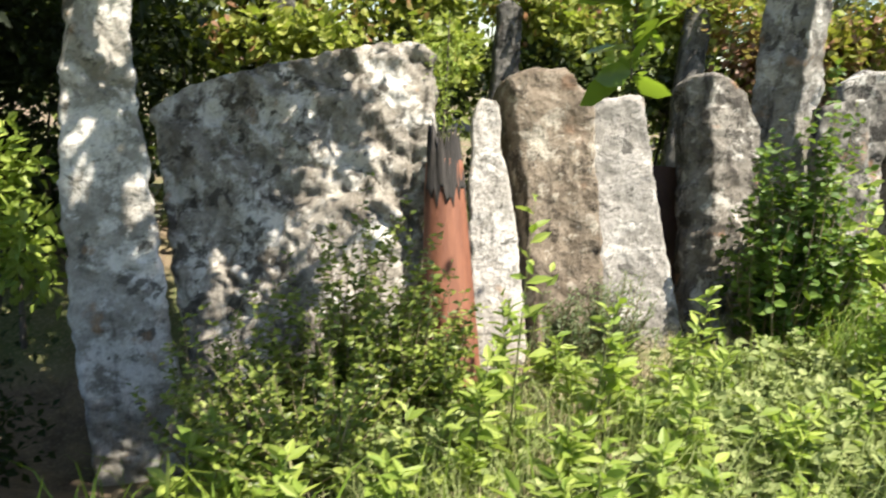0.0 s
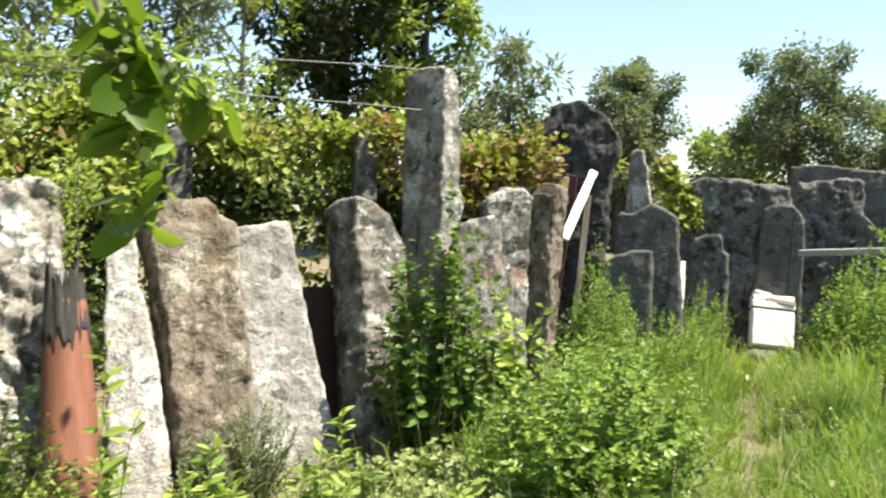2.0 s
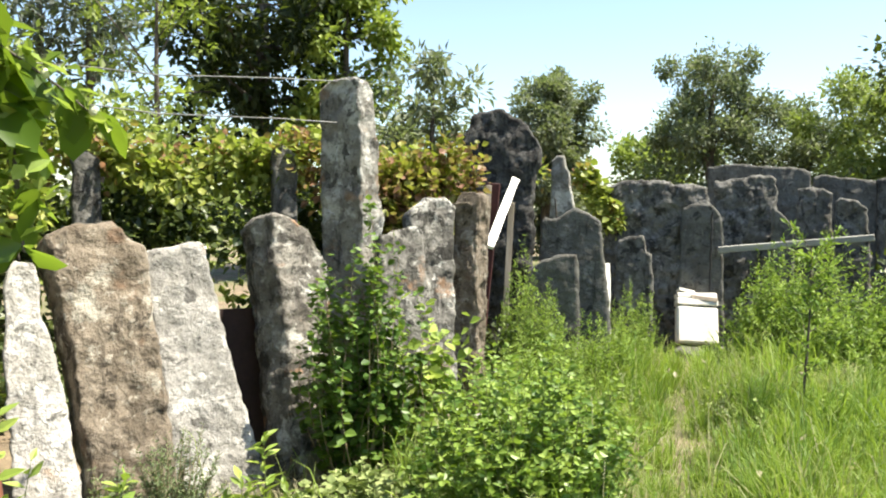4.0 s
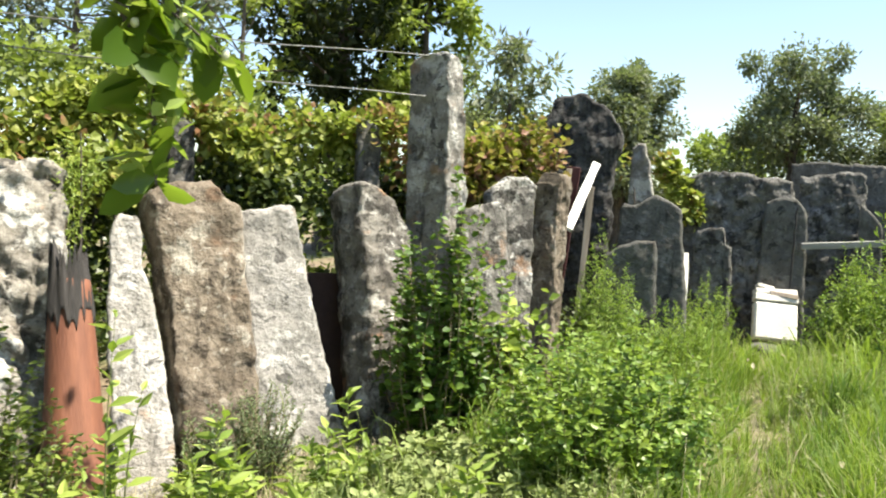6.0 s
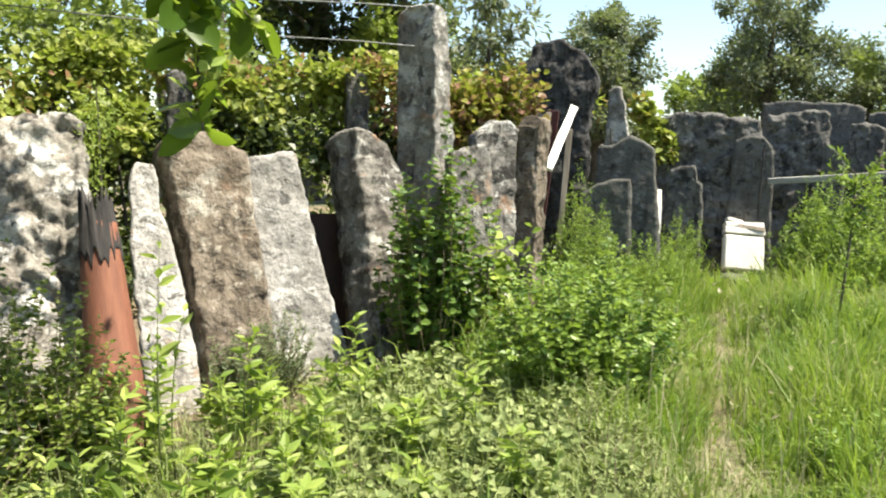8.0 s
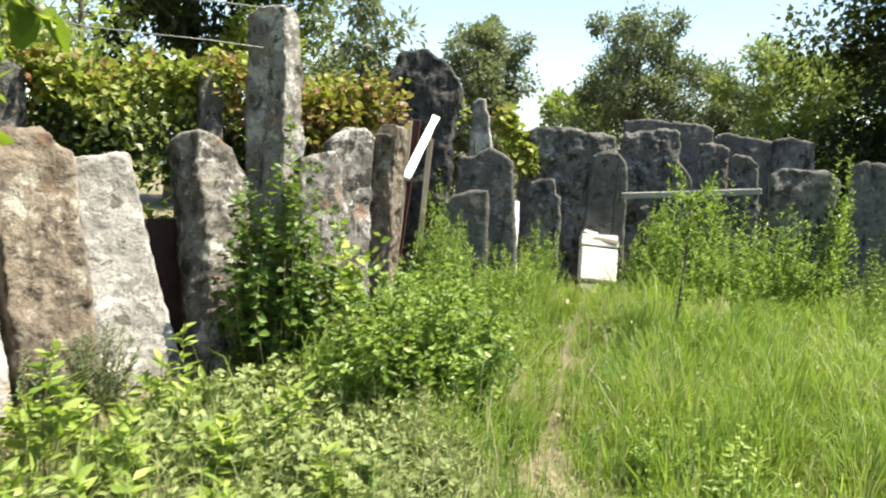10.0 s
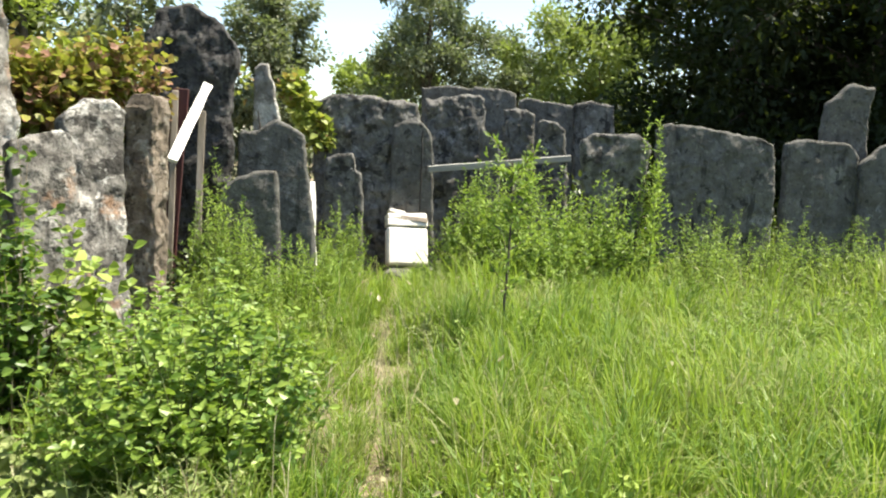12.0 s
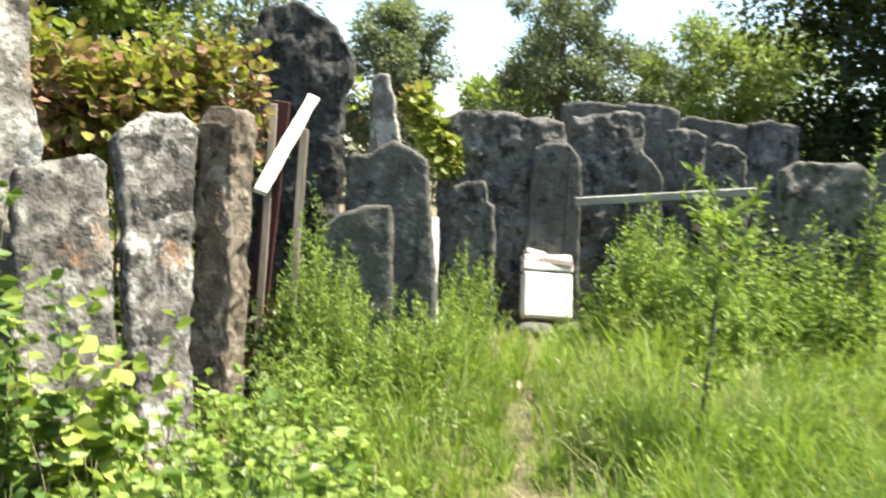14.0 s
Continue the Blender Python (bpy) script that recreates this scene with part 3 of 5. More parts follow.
plank = new("plank", board_mesh("plank", 0.078, 0.03, 1.30, WHITE, 0.012, 2))
plank.matrix_world = between((3.98, 6.2, 1.235), (4.78, 7.12, 1.90), 25)
tagged(plank, "whitewashed plank leaning slantwise across the slabs", "plank")
red_board = new("board", board_mesh("board", 0.13, 0.03, 1.86, DARKRED, 0.004, 5))
red_board.matrix_world = pose(4.31, 7.045, -0.05, -3, 4, -40)
tagged(red_board, "dark red painted board propped behind a plank", "board")
for x, y, h, w, lab in ((4.30, 6.95, 1.84, 0.05, "thin pale wooden stake beside a red board"), (4.44, 6.75, 1.68, 0.055, "thin pale upright wooden stake among weeds"), (5.36, 6.37, 1.12, 0.085, "short pale sunlit stake beside a smooth slab")):
    st = new("stake", board_mesh("stake", w, 0.03, h, WHITE if x > 5 else OLDWOOD, 0.012 if x > 5 else 0.006, x))
    st.matrix_world = pose(x, y, -0.05, -4, 2, 20 if x > 5 else -30)
    tagged(st, lab, "stake", "stakes among the slabs")
pole = new("rail", board_mesh("rail", 0.05, 0.07, 1.56, GREYWOOD, 0.006, 6))
pole.matrix_world = between((7.16, 6.87, 1.165), (8.42, 5.96, 1.335))
tagged(pole, "weathered grey wooden rail lying level across dark slabs", "rail")

part("crack", tubes_mesh("crack", [(np.array([(0.56 + 0.006 * math.sin(3 * k), -0.012, 0.72 + 0.095 * k) for k in range(10)]), np.full(10, 0.009))], CHAR, 5), cracked, "dark vertical crack")
# the white hive-like box at the end of the path
crate = thing("white_box", "white painted wooden box with a cracked lid on stones", "box", pose(6.845, 6.815, 0.165, 0, 0, -30) @ pose(0, 0, 0, -20, 0, 0) @ pose(0, 0, 0, 0, 2, 0))
part("body", board_mesh("body", 0.43, 0.15, 0.40, PAINT, 0.003, 1), crate)
part("lid", board_mesh("lid", 0.435, 0.155, 0.075, PAINT, 0.004, 3), crate, "cracked white lid", m=pose(0, 0, 0.412))
part("crack", board_mesh("crack", 0.27, 0.03, 0.045, OLDWOOD, 0.016, 9), crate, "exposed brown wood", m=pose(0.07, -0.069, 0.468, 0, 7, 0))
part("lid_board", board_mesh("lid_board", 0.43, 0.14, 0.055, PAINT, 0.012, 7), crate, m=pose(0.0, 0.006, 0.50, 0, -2, 1))
part("splinter", board_mesh("splinter", 0.17, 0.10, 0.035, PAINT, 0.012, 4), crate, "broken flake of the lid", m=pose(-0.11, 0.0, 0.556, 0, 4, 8))
for x, y in ((6.74, 6.83), (7.04, 6.69)):
    bm = bmesh.new()
    bmesh.ops.create_icosphere(bm, subdivisions=3, radius=0.13)
    for v in bm.verts:
        v.co = Vector((v.co.x * 1.4, v.co.y * 1.2, v.co.z * 0.75)) + noise.noise_vector(v.co * 9 + Vector((x, y, 0))) * 0.03
    me = bpy.data.meshes.new("stone")
    bm.to_mesh(me)
    bm.free()
    me.materials.append(DARK)
    st = new("stone", me)
    st.matrix_world = pose(x, y, 0.06)
    tagged(st, "dark field stone under a white box", "stone", "stones under the box")

sheet = new("iron_sheet", board_mesh("iron_sheet", 0.62, 0.02, 1.0, RUST, 0.006, 3))
sheet.matrix_world = pose(1.86, 5.28, -0.1, -8, 0, 4)
tagged(sheet, "rusty sheet behind slabs, its colour darkened for the shade there", "metal sheet")

# rubble at the foot of the middle slabs
rr = np.random.RandomState(11)
for k in range(12):
    bm = bmesh.new()
    bmesh.ops.create_icosphere(bm, subdivisions=3, radius=1.0)
    s = rr.uniform(0.08, 0.17)
    for v in bm.verts:
        v.co = (Vector((v.co.x * 1.3, v.co.y, v.co.z * 0.7)) + noise.noise_vector(v.co * 1.6 + Vector((k * 3, 0, 0))) * 0.4) * s
    me = bpy.data.meshes.new("rubble")
    bm.to_mesh(me)
    bm.free()
    me.materials.append(PALE if k % 3 else BROWN)
    st = new("rubble", me)
    st.matrix_world = pose(2.75 + 0.11 * k - 0.1 * rr.rand(), 4.95 + 0.03 * k + rr.uniform(-0.15, 0.15), 0.08, 0, 0, rr.uniform(0, 360))
    tagged(st, "pale broken stone lying in weeds below the slabs", "stone", "rubble below the slabs")

# fence of stone posts and wire behind the row
for x, y, h, w, t in ((-0.9, 7.15, 2.0, 0.22, 8), (0.95, 7.1, 1.97, 0.22, 2), (2.5, 7.1, 2.08, 0.22, -6)):
    slab("stone_post", "dark stone fence post wrapped in vine", (x, y), t, 2, 0.18, [(-w / 2, 0.2)], [(-w / 2, h - 0.05), (-0.02, h), (w / 2 - 0.02, h - 0.08)], [(w / 2 + 0.03, 0.2)], DARK, -0.2, 0.02)
def sagging(a, b, sag, n=24):
    k = np.linspace(0, 1, n)[:, None]
    p = np.array(a) * (1 - k) + np.array(b) * k
    p[:, 2] -= sag * 4 * (k * (1 - k))[:, 0] + 0.012 * np.sin(23 * k[:, 0]) + 0.008 * np.sin(51 * k[:, 0] + 1)
    return p
for a, b, sag in (((-6.0, 7.3, 2.62), (2.41, 5.45, 2.36), 0.07), ((-6.0, 7.4, 2.62), (2.41, 5.45, 2.09), 0.08)):
    w = new("wire", tubes_mesh("wire", [(sagging(a, b, sag), np.full(24, 0.0045))], WIRE, 5))
    tagged(w, "thin slack fence wire strung to a stone pillar", "wire", "fence wires")


# ---- plants ----
def shrub(name, label, category, x, y, rx, ry, h, stems, per, L, W, leaf, rng_seed, stem_mat=None, spread_out=0.6, start=0.15, upright=0.5, whorl=False, near=True, z=None, stem_r=0.005, group=""):
    """A plant of many bent stems with leaves along them."""
    rng = np.random.RandomState(rng_seed)
    z0 = float(ground_height(np.array(x), np.array(y))) if z is None else z
    lines, P, D, Ls = [], [], [], []
    for s in range(stems):
        ang, rad = rng.uniform(0, 2 * np.pi), math.sqrt(rng.rand())
        bx, by = x + rx * rad * (1 - spread_out) * math.cos(ang), y + ry * rad * (1 - spread_out) * math.sin(ang)
        hh = h * (1 - 0.45 * rad ** 2) * rng.uniform(0.6, 1.12)
        ex, ey = x + rx * rad * math.cos(ang), y + ry * rad * math.sin(ang)
        k = np.linspace(0, 1, 7)
        bend = rng.normal(size=2) * 0.05 * h
        zb = float(ground_height(np.array(bx), np.array(by))) if z is None else z
        pts = np.stack([bx + (ex - bx) * k ** 1.6 + bend[0] * np.sin(3 * k), by + (ey - by) * k ** 1.6 + bend[1] * np.sin(3 * k), zb - 0.03 + hh * k], 1)
        lines.append((pts, stem_r * (1.15 - k)))
        n = max(4, int(per * rng.uniform(0.7, 1.2)))
        q = start + (1 - start) * np.sort(rng.rand(n)) ** 0.8
        p = np.stack([np.interp(q, k, pts[:, c]) for c in range(3)], 1)
        if whorl:
            a = np.arange(n) // 2 * 1.57 + np.arange(n) % 2 * np.pi + rng.normal(size=n) * 0.3
        else:
            a = np.arange(n) * 2.4 + rng.normal(size=n) * 0.5
        d = np.stack([np.cos(a), np.sin(a), upright + 0.35 * rng.normal(size=n) - 0.3 * (1 - q)], 1)
        P.append(p)
        D.append(d)
        Ls.append((1.15 - 0.55 * q) * rng.uniform(0.65, 1.2, n))
    P, D, Ls = np.concatenate(P), np.concatenate(D), np.concatenate(Ls)
    root = thing(name, label, category, pose(x, y, z0), group)
    back = Matrix.Translation((-x, -y, -z0))
    part("stem", tubes_mesh("stem", lines, stem_mat or STEM, 4), root, "", "stuff", back)
    part("foliage", leaves_mesh("foliage", P, D, L * Ls, W * Ls, leaf, rng, near), root, "", "stuff", back)
    return root


def leaf_cloud(name, label, category, blobs, count, L, W, leaf, seed, outward=0.8, near=True, stem_lines=None, droop=0.15, kind=""):
    """Foliage in overlapping uneven lumps: (x, y, z, rx, ry, rz), denser near their skin."""
    rng = np.random.RandomState(seed)
    blobs = np.array(blobs, float)
    vol = (blobs[:, 3] * blobs[:, 4] * blobs[:, 5]) ** (2 / 3)
    pick = rng.choice(len(blobs), count, p=vol / vol.sum())
    d = unit(rng.normal(size=(count, 3)))
    rad = rng.rand(count) ** 0.45 * (1 + 0.22 * rng.normal(size=count))
    P = blobs[pick, :3] + d * blobs[pick, 3:] * rad[:, None]
    clump = np.sin(P[:, 0] * 5.1 + seed) + np.sin(P[:, 1] * 4.7 + 2 * seed) + np.sin(P[:, 2] * 5.9)
    keep = clump + rng.normal(size=count) * 0.9 > -0.6
    P, d = P[keep], d[keep]
    D = d * outward + 0.6 * rng.normal(size=d.shape) + np.array([0, 0, -0.1])
    s = rng.uniform(0.6, 1.25, len(P))
    c = blobs[:, :3].mean(0)
    z0 = float(ground_height(c[0:1], c[1:2])[0])
    root = thing(name, label, category, pose(c[0], c[1], z0), "", kind)
    back = Matrix.Translation((-c[0], -c[1], -z0))
    if not stem_lines and kind != "stuff":
        some = blobs[:: max(1, len(blobs) // 40)]
        stem_lines = [(limb((*b[:2], float(ground_height(b[0:1], b[1:2])[0]) - 0.05), b[:3], 0.05, 5, seed + i), np.linspace(0.02, 0.006, 5)) for i, b in enumerate(some)]
    if stem_lines:
        part("stem", tubes_mesh("stem", stem_lines, BARK, 6), root, "", "stuff", back)
    part("foliage", leaves_mesh("foliage", P, D, L * s, W * s, leaf, rng, near, droop), root, "", "stuff", back)
    return root


def limb(a, b, bend, n=7, seed=0):
    rng = np.random.RandomState(seed)
    k = np.linspace(0, 1, n)[:, None]
    p = np.array(a) * (1 - k) + np.array(b) * k
    return p + np.sin(np.pi * k) * rng.normal(size=3) * bend


def tree(name, label, x, y, h, crown_r, leaf, count, L, W, seed, trunk_r=0.2, clear=0.35, flat=0.8, boughs=14, z=0.0, near=False):
    """A tapered trunk, boughs, and leaf clumps round the boughs' outer halves."""
    rng = np.random.RandomState(seed)
    top = np.array([x + rng.normal() * 0.05 * h, y + rng.normal() * 0.05 * h, z + h * 0.9])
    trunk = limb((x, y, z - 0.1), top, 0.03 * h, 9, seed)
    lines = [(trunk, trunk_r * np.linspace(1, 0.12, 9))]
    clumps = []
    for i in range(boughs):
        k = clear + (0.97 - clear) * (i + rng.rand()) / boughs
        a = trunk[0] * (1 - k) + trunk[-1] * k
        a = np.array([np.interp(k, np.linspace(0, 1, 9), trunk[:, c]) for c in range(3)])
        ang = i * 2.4 + rng.normal() * 0.3
        reach = crown_r * math.sqrt(max(0.12, 1 - ((k - 0.55) / 0.55) ** 2)) * rng.uniform(0.65, 1.1)
        b = a + np.array([math.cos(ang) * reach, math.sin(ang) * reach, reach * rng.uniform(0.15, 0.6)])
        pts = limb(a, b, 0.06 * h, 6, seed * 31 + i)
        lines.append((pts, trunk_r * 0.4 * (1.1 - k) * np.linspace(1, 0.15, 6)))
        for q in (0.55, 0.8, 1.0):
            p = pts[int(q * 5)]
            s = crown_r * rng.uniform(0.2, 0.36)
            clumps.append((*(p + rng.normal(size=3) * 0.08 * crown_r), s, s, s * flat))
    root = thing(name, label, "tree", pose(x, y, z))
    back = Matrix.Translation((-x, -y, -z))
    part("trunk", tubes_mesh("trunk", lines, BARK, 7), root, m=back)
    blobs = np.array(clumps)
    pick = rng.randint(len(blobs), size=count)
    d = unit(rng.normal(size=(count, 3)))
    P = blobs[pick, :3] + d * blobs[pick, 3:] * (rng.rand(count) ** 0.4 * (1 + 0.2 * rng.normal(size=count)))[:, None]
    s = rng.uniform(0.6, 1.3, count)
    part("crown", leaves_mesh("crown", P, d + 0.7 * rng.normal(size=d.shape), L * s, W * s, leaf, rng, near), root, "", "stuff", back)
    return root


# weeds before the first slabs
shrub("bramble", "tangled dark bramble growing against the broad slab", "bush", 0.0, 3.8, 0.55, 0.4, 1.2, 105, 48, 0.06, 0.036, BRAMBLE, 21, TWIG, 0.75, 0.2, 0.3)
shrub("bramble", "dark tangled bramble climbing the broad slab", "bush", -0.5, 3.65, 0.45, 0.35, 0.95, 70, 40, 0.058, 0.036, BRAMBLE, 23, TWIG, 0.75, 0.15, 0.3)
shrub("bramble", "tangled bramble with bright tips beside the burnt post", "bush", 0.22, 3.55, 0.32, 0.3, 0.85, 60, 40, 0.058, 0.036, BRAMBLE, 24, TWIG, 0.75, 0.15, 0.3)
shrub("bramble", "low tangled bramble below the broad slab", "bush", -0.1, 3.1, 0.7, 0.5, 0.6, 90, 32, 0.055, 0.034, BRAMBLE, 22, TWIG, 0.75, 0.1, 0.3)
for i, (x, y, h, n) in enumerate(((0.62, 3.2, 1.12, 1), (0.50, 3.0, 0.62, 2), (0.30, 2.9, 0.66, 2), (0.75, 2.9, 0.6, 3), (0.95, 3.3, 0.7, 3), (1.45, 3.55, 0.62, 2), (1.2, 3.0, 0.5, 3), (1.05, 2.6, 0.5, 3), (0.2, 2.5, 0.5, 3), (1.62, 3.9, 0.55, 2), (0.7, 2.4, 0.52, 4), (0.95, 3.95, 0.45, 3), (-0.2, 2.4, 0.5, 4), (1.35, 2.5, 0.42, 4), (0.45, 3.5, 0.6, 3), (-0.45, 2.9, 0.5, 3), (0.85, 2.1, 0.55, 4), (1.5, 2.9, 0.5, 4), (1.85, 3.1, 0.45, 3), (0.4, 2.2, 0.5, 4), (1.2, 1.9, 0.45, 4), (1.75, 2.45, 0.4, 4), (0.05, 2.0, 0.45, 4), (0.65, 3.55, 0.8, 2), (1.15, 3.35, 0.55, 3))):
    shrub("weed", "upright weed with fresh pointed yellow-green leaves", "weed", x, y, 0.14, 0.14, h, n + 2, 24, 0.118, 0.048, FRESH, 40 + i, None, 0.4, 0.15, 0.55, True, group="upright weeds before the slabs")
shrub("low_shrub", "small needle-leaved shrub at the foot of pale slabs", "shrub", 1.24, 4.22, 0.28, 0.2, 0.58, 85, 50, 0.042, 0.011, NEEDLE, 60, TWIG, 0.8, 0.08, 0.8)
shrub("low_shrub", "small dark needle-leaved shrub before a brown slab", "shrub", 0.98, 4.15, 0.16, 0.14, 0.55, 40, 46, 0.045, 0.016, NEEDLE, 61, TWIG, 0.7, 0.08, 0.8)
for i, (x, y, r) in enumerate(((1.7, 3.7, 0.42), (2.0, 3.3, 0.4), (1.5, 3.2, 0.35), (1.75, 2.8, 0.4), (2.15, 3.9, 0.35), (1.25, 2.2, 0.4), (1.7, 2.2, 0.35), (0.75, 1.95, 0.4), (2.1, 2.6, 0.35), (1.15, 1.6, 0.4), (1.6, 1.7, 0.35), (0.3, 1.9, 0.4), (2.3, 3.0, 0.3), (0.9, 2.6, 0.35), (0.35, 3.2, 0.35))):
    shrub("groundcover", "low dull-green broad-leaved weeds covering the ground", "weed", x, y, r * 1.2, r * 1.2, 0.3, 54, 15, 0.075, 0.062, DULL, 70 + i, None, 0.5, 0.3, 0.35, group="low broad-leaved weeds")
shrub("bush", "rounded leafy green bush beside the path", "bush", 2.75, 3.55, 0.64, 0.55, 0.92, 165, 34, 0.068, 0.046, THICK, 81, None, 0.5, 0.1, 0.4)
shrub("bush", "leafy weeds spreading beyond the round bush", "bush", 3.2, 4.3, 0.55, 0.5, 0.80, 105, 24, 0.074, 0.048, LUSH, 82, None, 0.5, 0.1, 0.4)
shrub("climber", "broad-leaved climber clinging beside the shouldered slab", "climbing plant", 2.30, 4.55, 0.36, 0.26, 1.5, 84, 42, 0.076, 0.06, WEED, 83, TWIG, 0.5, 0.12, 0.2)
shrub("climber", "vine with bright lobed leaves below the tall pillar", "climbing plant", 2.70, 4.75, 0.30, 0.22, 1.25, 18, 16, 0.12, 0.105, FRESH, 84, TWIG, 0.5, 0.25, 0.1)
shrub("sprig", "vine sprig with large bright leaves reaching out", "climbing plant", 2.92, 4.7, 0.2, 0.12, 1.12, 4, 9, 0.13, 0.12, FRESH, 85, None, 0.6, 0.7, 0.0)
for i, (x, y, r, h) in enumerate(((3.65, 5.1, 0.4, 0.62), (4.15, 5.6, 0.4, 0.7), (4.35, 6.05, 0.3, 1.0), (4.72, 5.75, 0.4, 0.75), (4.35, 6.25, 0.16, 1.42), (4.12, 6.0, 0.2, 1.1), (4.3, 5.85, 0.2, 1.15), (5.4, 6.3, 0.35, 0.7), (5.95, 6.75, 0.3, 0.85))):
    shrub("tall_weed", "feathery tall weed growing before the slabs", "weed", x, y, r, r, h, int(80 * r / 0.4), 48, 0.06, 0.015, LUSH, 90 + i, None, 0.4, 0.15, 0.9, group="feathery tall weeds")
for i, (x, y, r, h) in enumerate(((6.72, 5.72, 0.42, 1.22), (7.05, 5.32, 0.5, 1.42), (7.2, 6.0, 0.35, 1.1), (6.75, 4.95, 0.45, 0.95), (7.45, 4.85, 0.4, 1.2))):
    shrub("feathery_shrub", "feathery light-green shrub beside the white box", "shrub", x, y, r, r, h, 110, 46, 0.075, 0.024, LUSH, 110 + i, None, 0.45, 0.12, 0.8, group="feathery shrubs")
shrub("tall_weed", "tall thin weed standing before the slab gap", "weed", 8.02, 4.72, 0.16, 0.14, 1.85, 16, 80, 0.085, 0.026, LUSH, 120, None, 0.5, 0.1, 0.8)
for i, (x, y, r, h) in enumerate(((7.9, 4.1, 0.5, 0.75), (8.6, 3.9, 0.5, 0.95), (9.2, 3.3, 0.5, 0.9), (9.4, 3.9, 0.4, 0.95), (8.9, 4.35, 0.4, 0.9), (9.9, 3.35, 0.4, 0.9), (8.3, 4.35, 0.3, 1.05), (9.6, 2.6, 0.5, 0.75), (7.5, 3.3, 0.6, 0.5), (8.3, 2.6, 0.6, 0.55), (10.0, 3.0, 0.5, 0.6), (6.8, 3.0, 0.4, 0.45), (5.9, 3.0, 0.35, 0.4))):
    shrub("bush", "yellow-green leafy weeds along the far slabs", "weed", x, y, r, r, h, 64, 32, 0.052, 0.021, LUSH, 130 + i, None, 0.5, 0.15, 0.4, near=False, group="leafy weeds along the far slabs")
for i, (x, y, h) in enumerate(((5.72, 4.6, 0.8), (5.0, 3.35, 0.5), (6.0, 3.8, 0.55), (5.5, 3.1, 0.5))):
    shrub("seedling", "thin upright seedling standing in the grass", "weed", x, y, 0.07, 0.07, h, 2, 26, 0.05, 0.014, WEED, 150 + i, TWIG, 0.5, 0.3, 0.7, group="thin seedlings in the grass")
rng = np.random.RandomState(156)
trunk_line = limb((5.2, 4.1, -0.05), (5.24, 4.08, 1.32), 0.04, 9, 5)
lines, P, D = [(trunk_line, np.linspace(0.013, 0.003, 9))], [], []
for i in range(26):
    k = rng.uniform(0.3, 1.0)
    a = np.array([np.interp(k, np.linspace(0, 1, 9), trunk_line[:, c]) for c in range(3)])
    ang, reach = i * 2.4, rng.uniform(0.12, 0.34) * (1.25 - 0.6 * k)
    pts = limb(a, a + np.array([math.cos(ang) * reach, math.sin(ang) * reach, reach * rng.uniform(0.5, 1.1)]), 0.03, 6, i + 7)
    lines.append((pts, np.linspace(0.004, 0.0012, 6)))
    q = rng.rand(26)
    P.append(np.stack([np.interp(q, np.linspace(0, 1, 6), pts[:, c]) for c in range(3)], 1))
    D.append(unit(pts[-1:] - pts[:1]) * 0.8 + rng.normal(size=(26, 3)) * 0.6)
P, D = np.concatenate(P), np.concatenate(D)
sapling = thing("sapling", "thin-stemmed feathery sapling standing alone in the grass", "sapling", pose(5.2, 4.1, 0))
part("stem", tubes_mesh("stem", lines, BARK, 5), sapling, m=pose(-5.2, -4.1, 0))
part("foliage", leaves_mesh("foliage", P, D, rng.uniform(0.04, 0.07, len(P)), rng.uniform(0.012, 0.02, len(P)), LUSH, rng), sapling, "", "stuff", pose(-5.2, -4.1, 0))
for i, (x, y, r, h) in enumerate(((2.15, 2.35, 0.3, 0.34), (1.95, 1.95, 0.3, 0.3), (2.35, 2.75, 0.28, 0.38), (1.65, 1.45, 0.3, 0.28), (2.45, 3.05, 0.25, 0.42), (1.35, 1.2, 0.3, 0.28))):
    shrub("feathery_weed", "dull grey-green feathery weed beside the path", "weed", x, y, r, r, h, 46, 26, 0.06, 0.011, DULL, 190 + i, TWIG, 0.4, 0.1, 0.7, group="feathery weeds beside the path")
leaf_cloud("fine_shrub", "fine-leaved bright shrub rising between two slabs", "shrub", [(0.31, 5.02, 1.15, 0.11, 0.11, 0.3), (0.33, 5.15, 1.55, 0.18, 0.18, 0.30), (0.30, 5.0, 0.85, 0.10, 0.1, 0.25)], 5200, 0.035, 0.012, FRESH, 160, 0.7, False,
           [(limb((0.31, 5.1, -0.1), (0.33, 5.15, 1.65), 0.02, 7, 1), np.linspace(0.015, 0.004, 7))])

# grape hedge on the fence, and the bushes behind it
rng = np.random.RandomState(5)
hedge_blobs = [(x, 7.55 + 0.12 * math.sin(3 * x), z + 0.08 * math.sin(2.3 * x), 0.30, 0.26, 0.32) for x in np.arange(-3.2, 4.6, 0.30) for z in (0.45, 0.85, 1.25, 1.6)]
vine_stems = [(limb((x, 7.55, -0.1), (x + 0.3 * math.sin(9 * x), 7.5, 1.8), 0.08, 7, int(10 * x) + 90), np.linspace(0.022, 0.008, 7)) for x in np.arange(-3.0, 4.6, 0.45)]
leaf_cloud("vine_hedge", "dense hedge of vine leaves on the fence, coloured as if shaded", "hedge", hedge_blobs, 30000, 0.085, 0.07, HEDGE, 170, 0.8, True, vine_stems)
top_blobs = [(x, 7.42 + 0.12 * math.sin(4 * x), 1.90 + 0.09 * math.sin(2.9 * x) + 0.06 * math.sin(7 * x), 0.24, 0.26, 0.24) for x in np.arange(-3.2, 4.25, 0.2)]
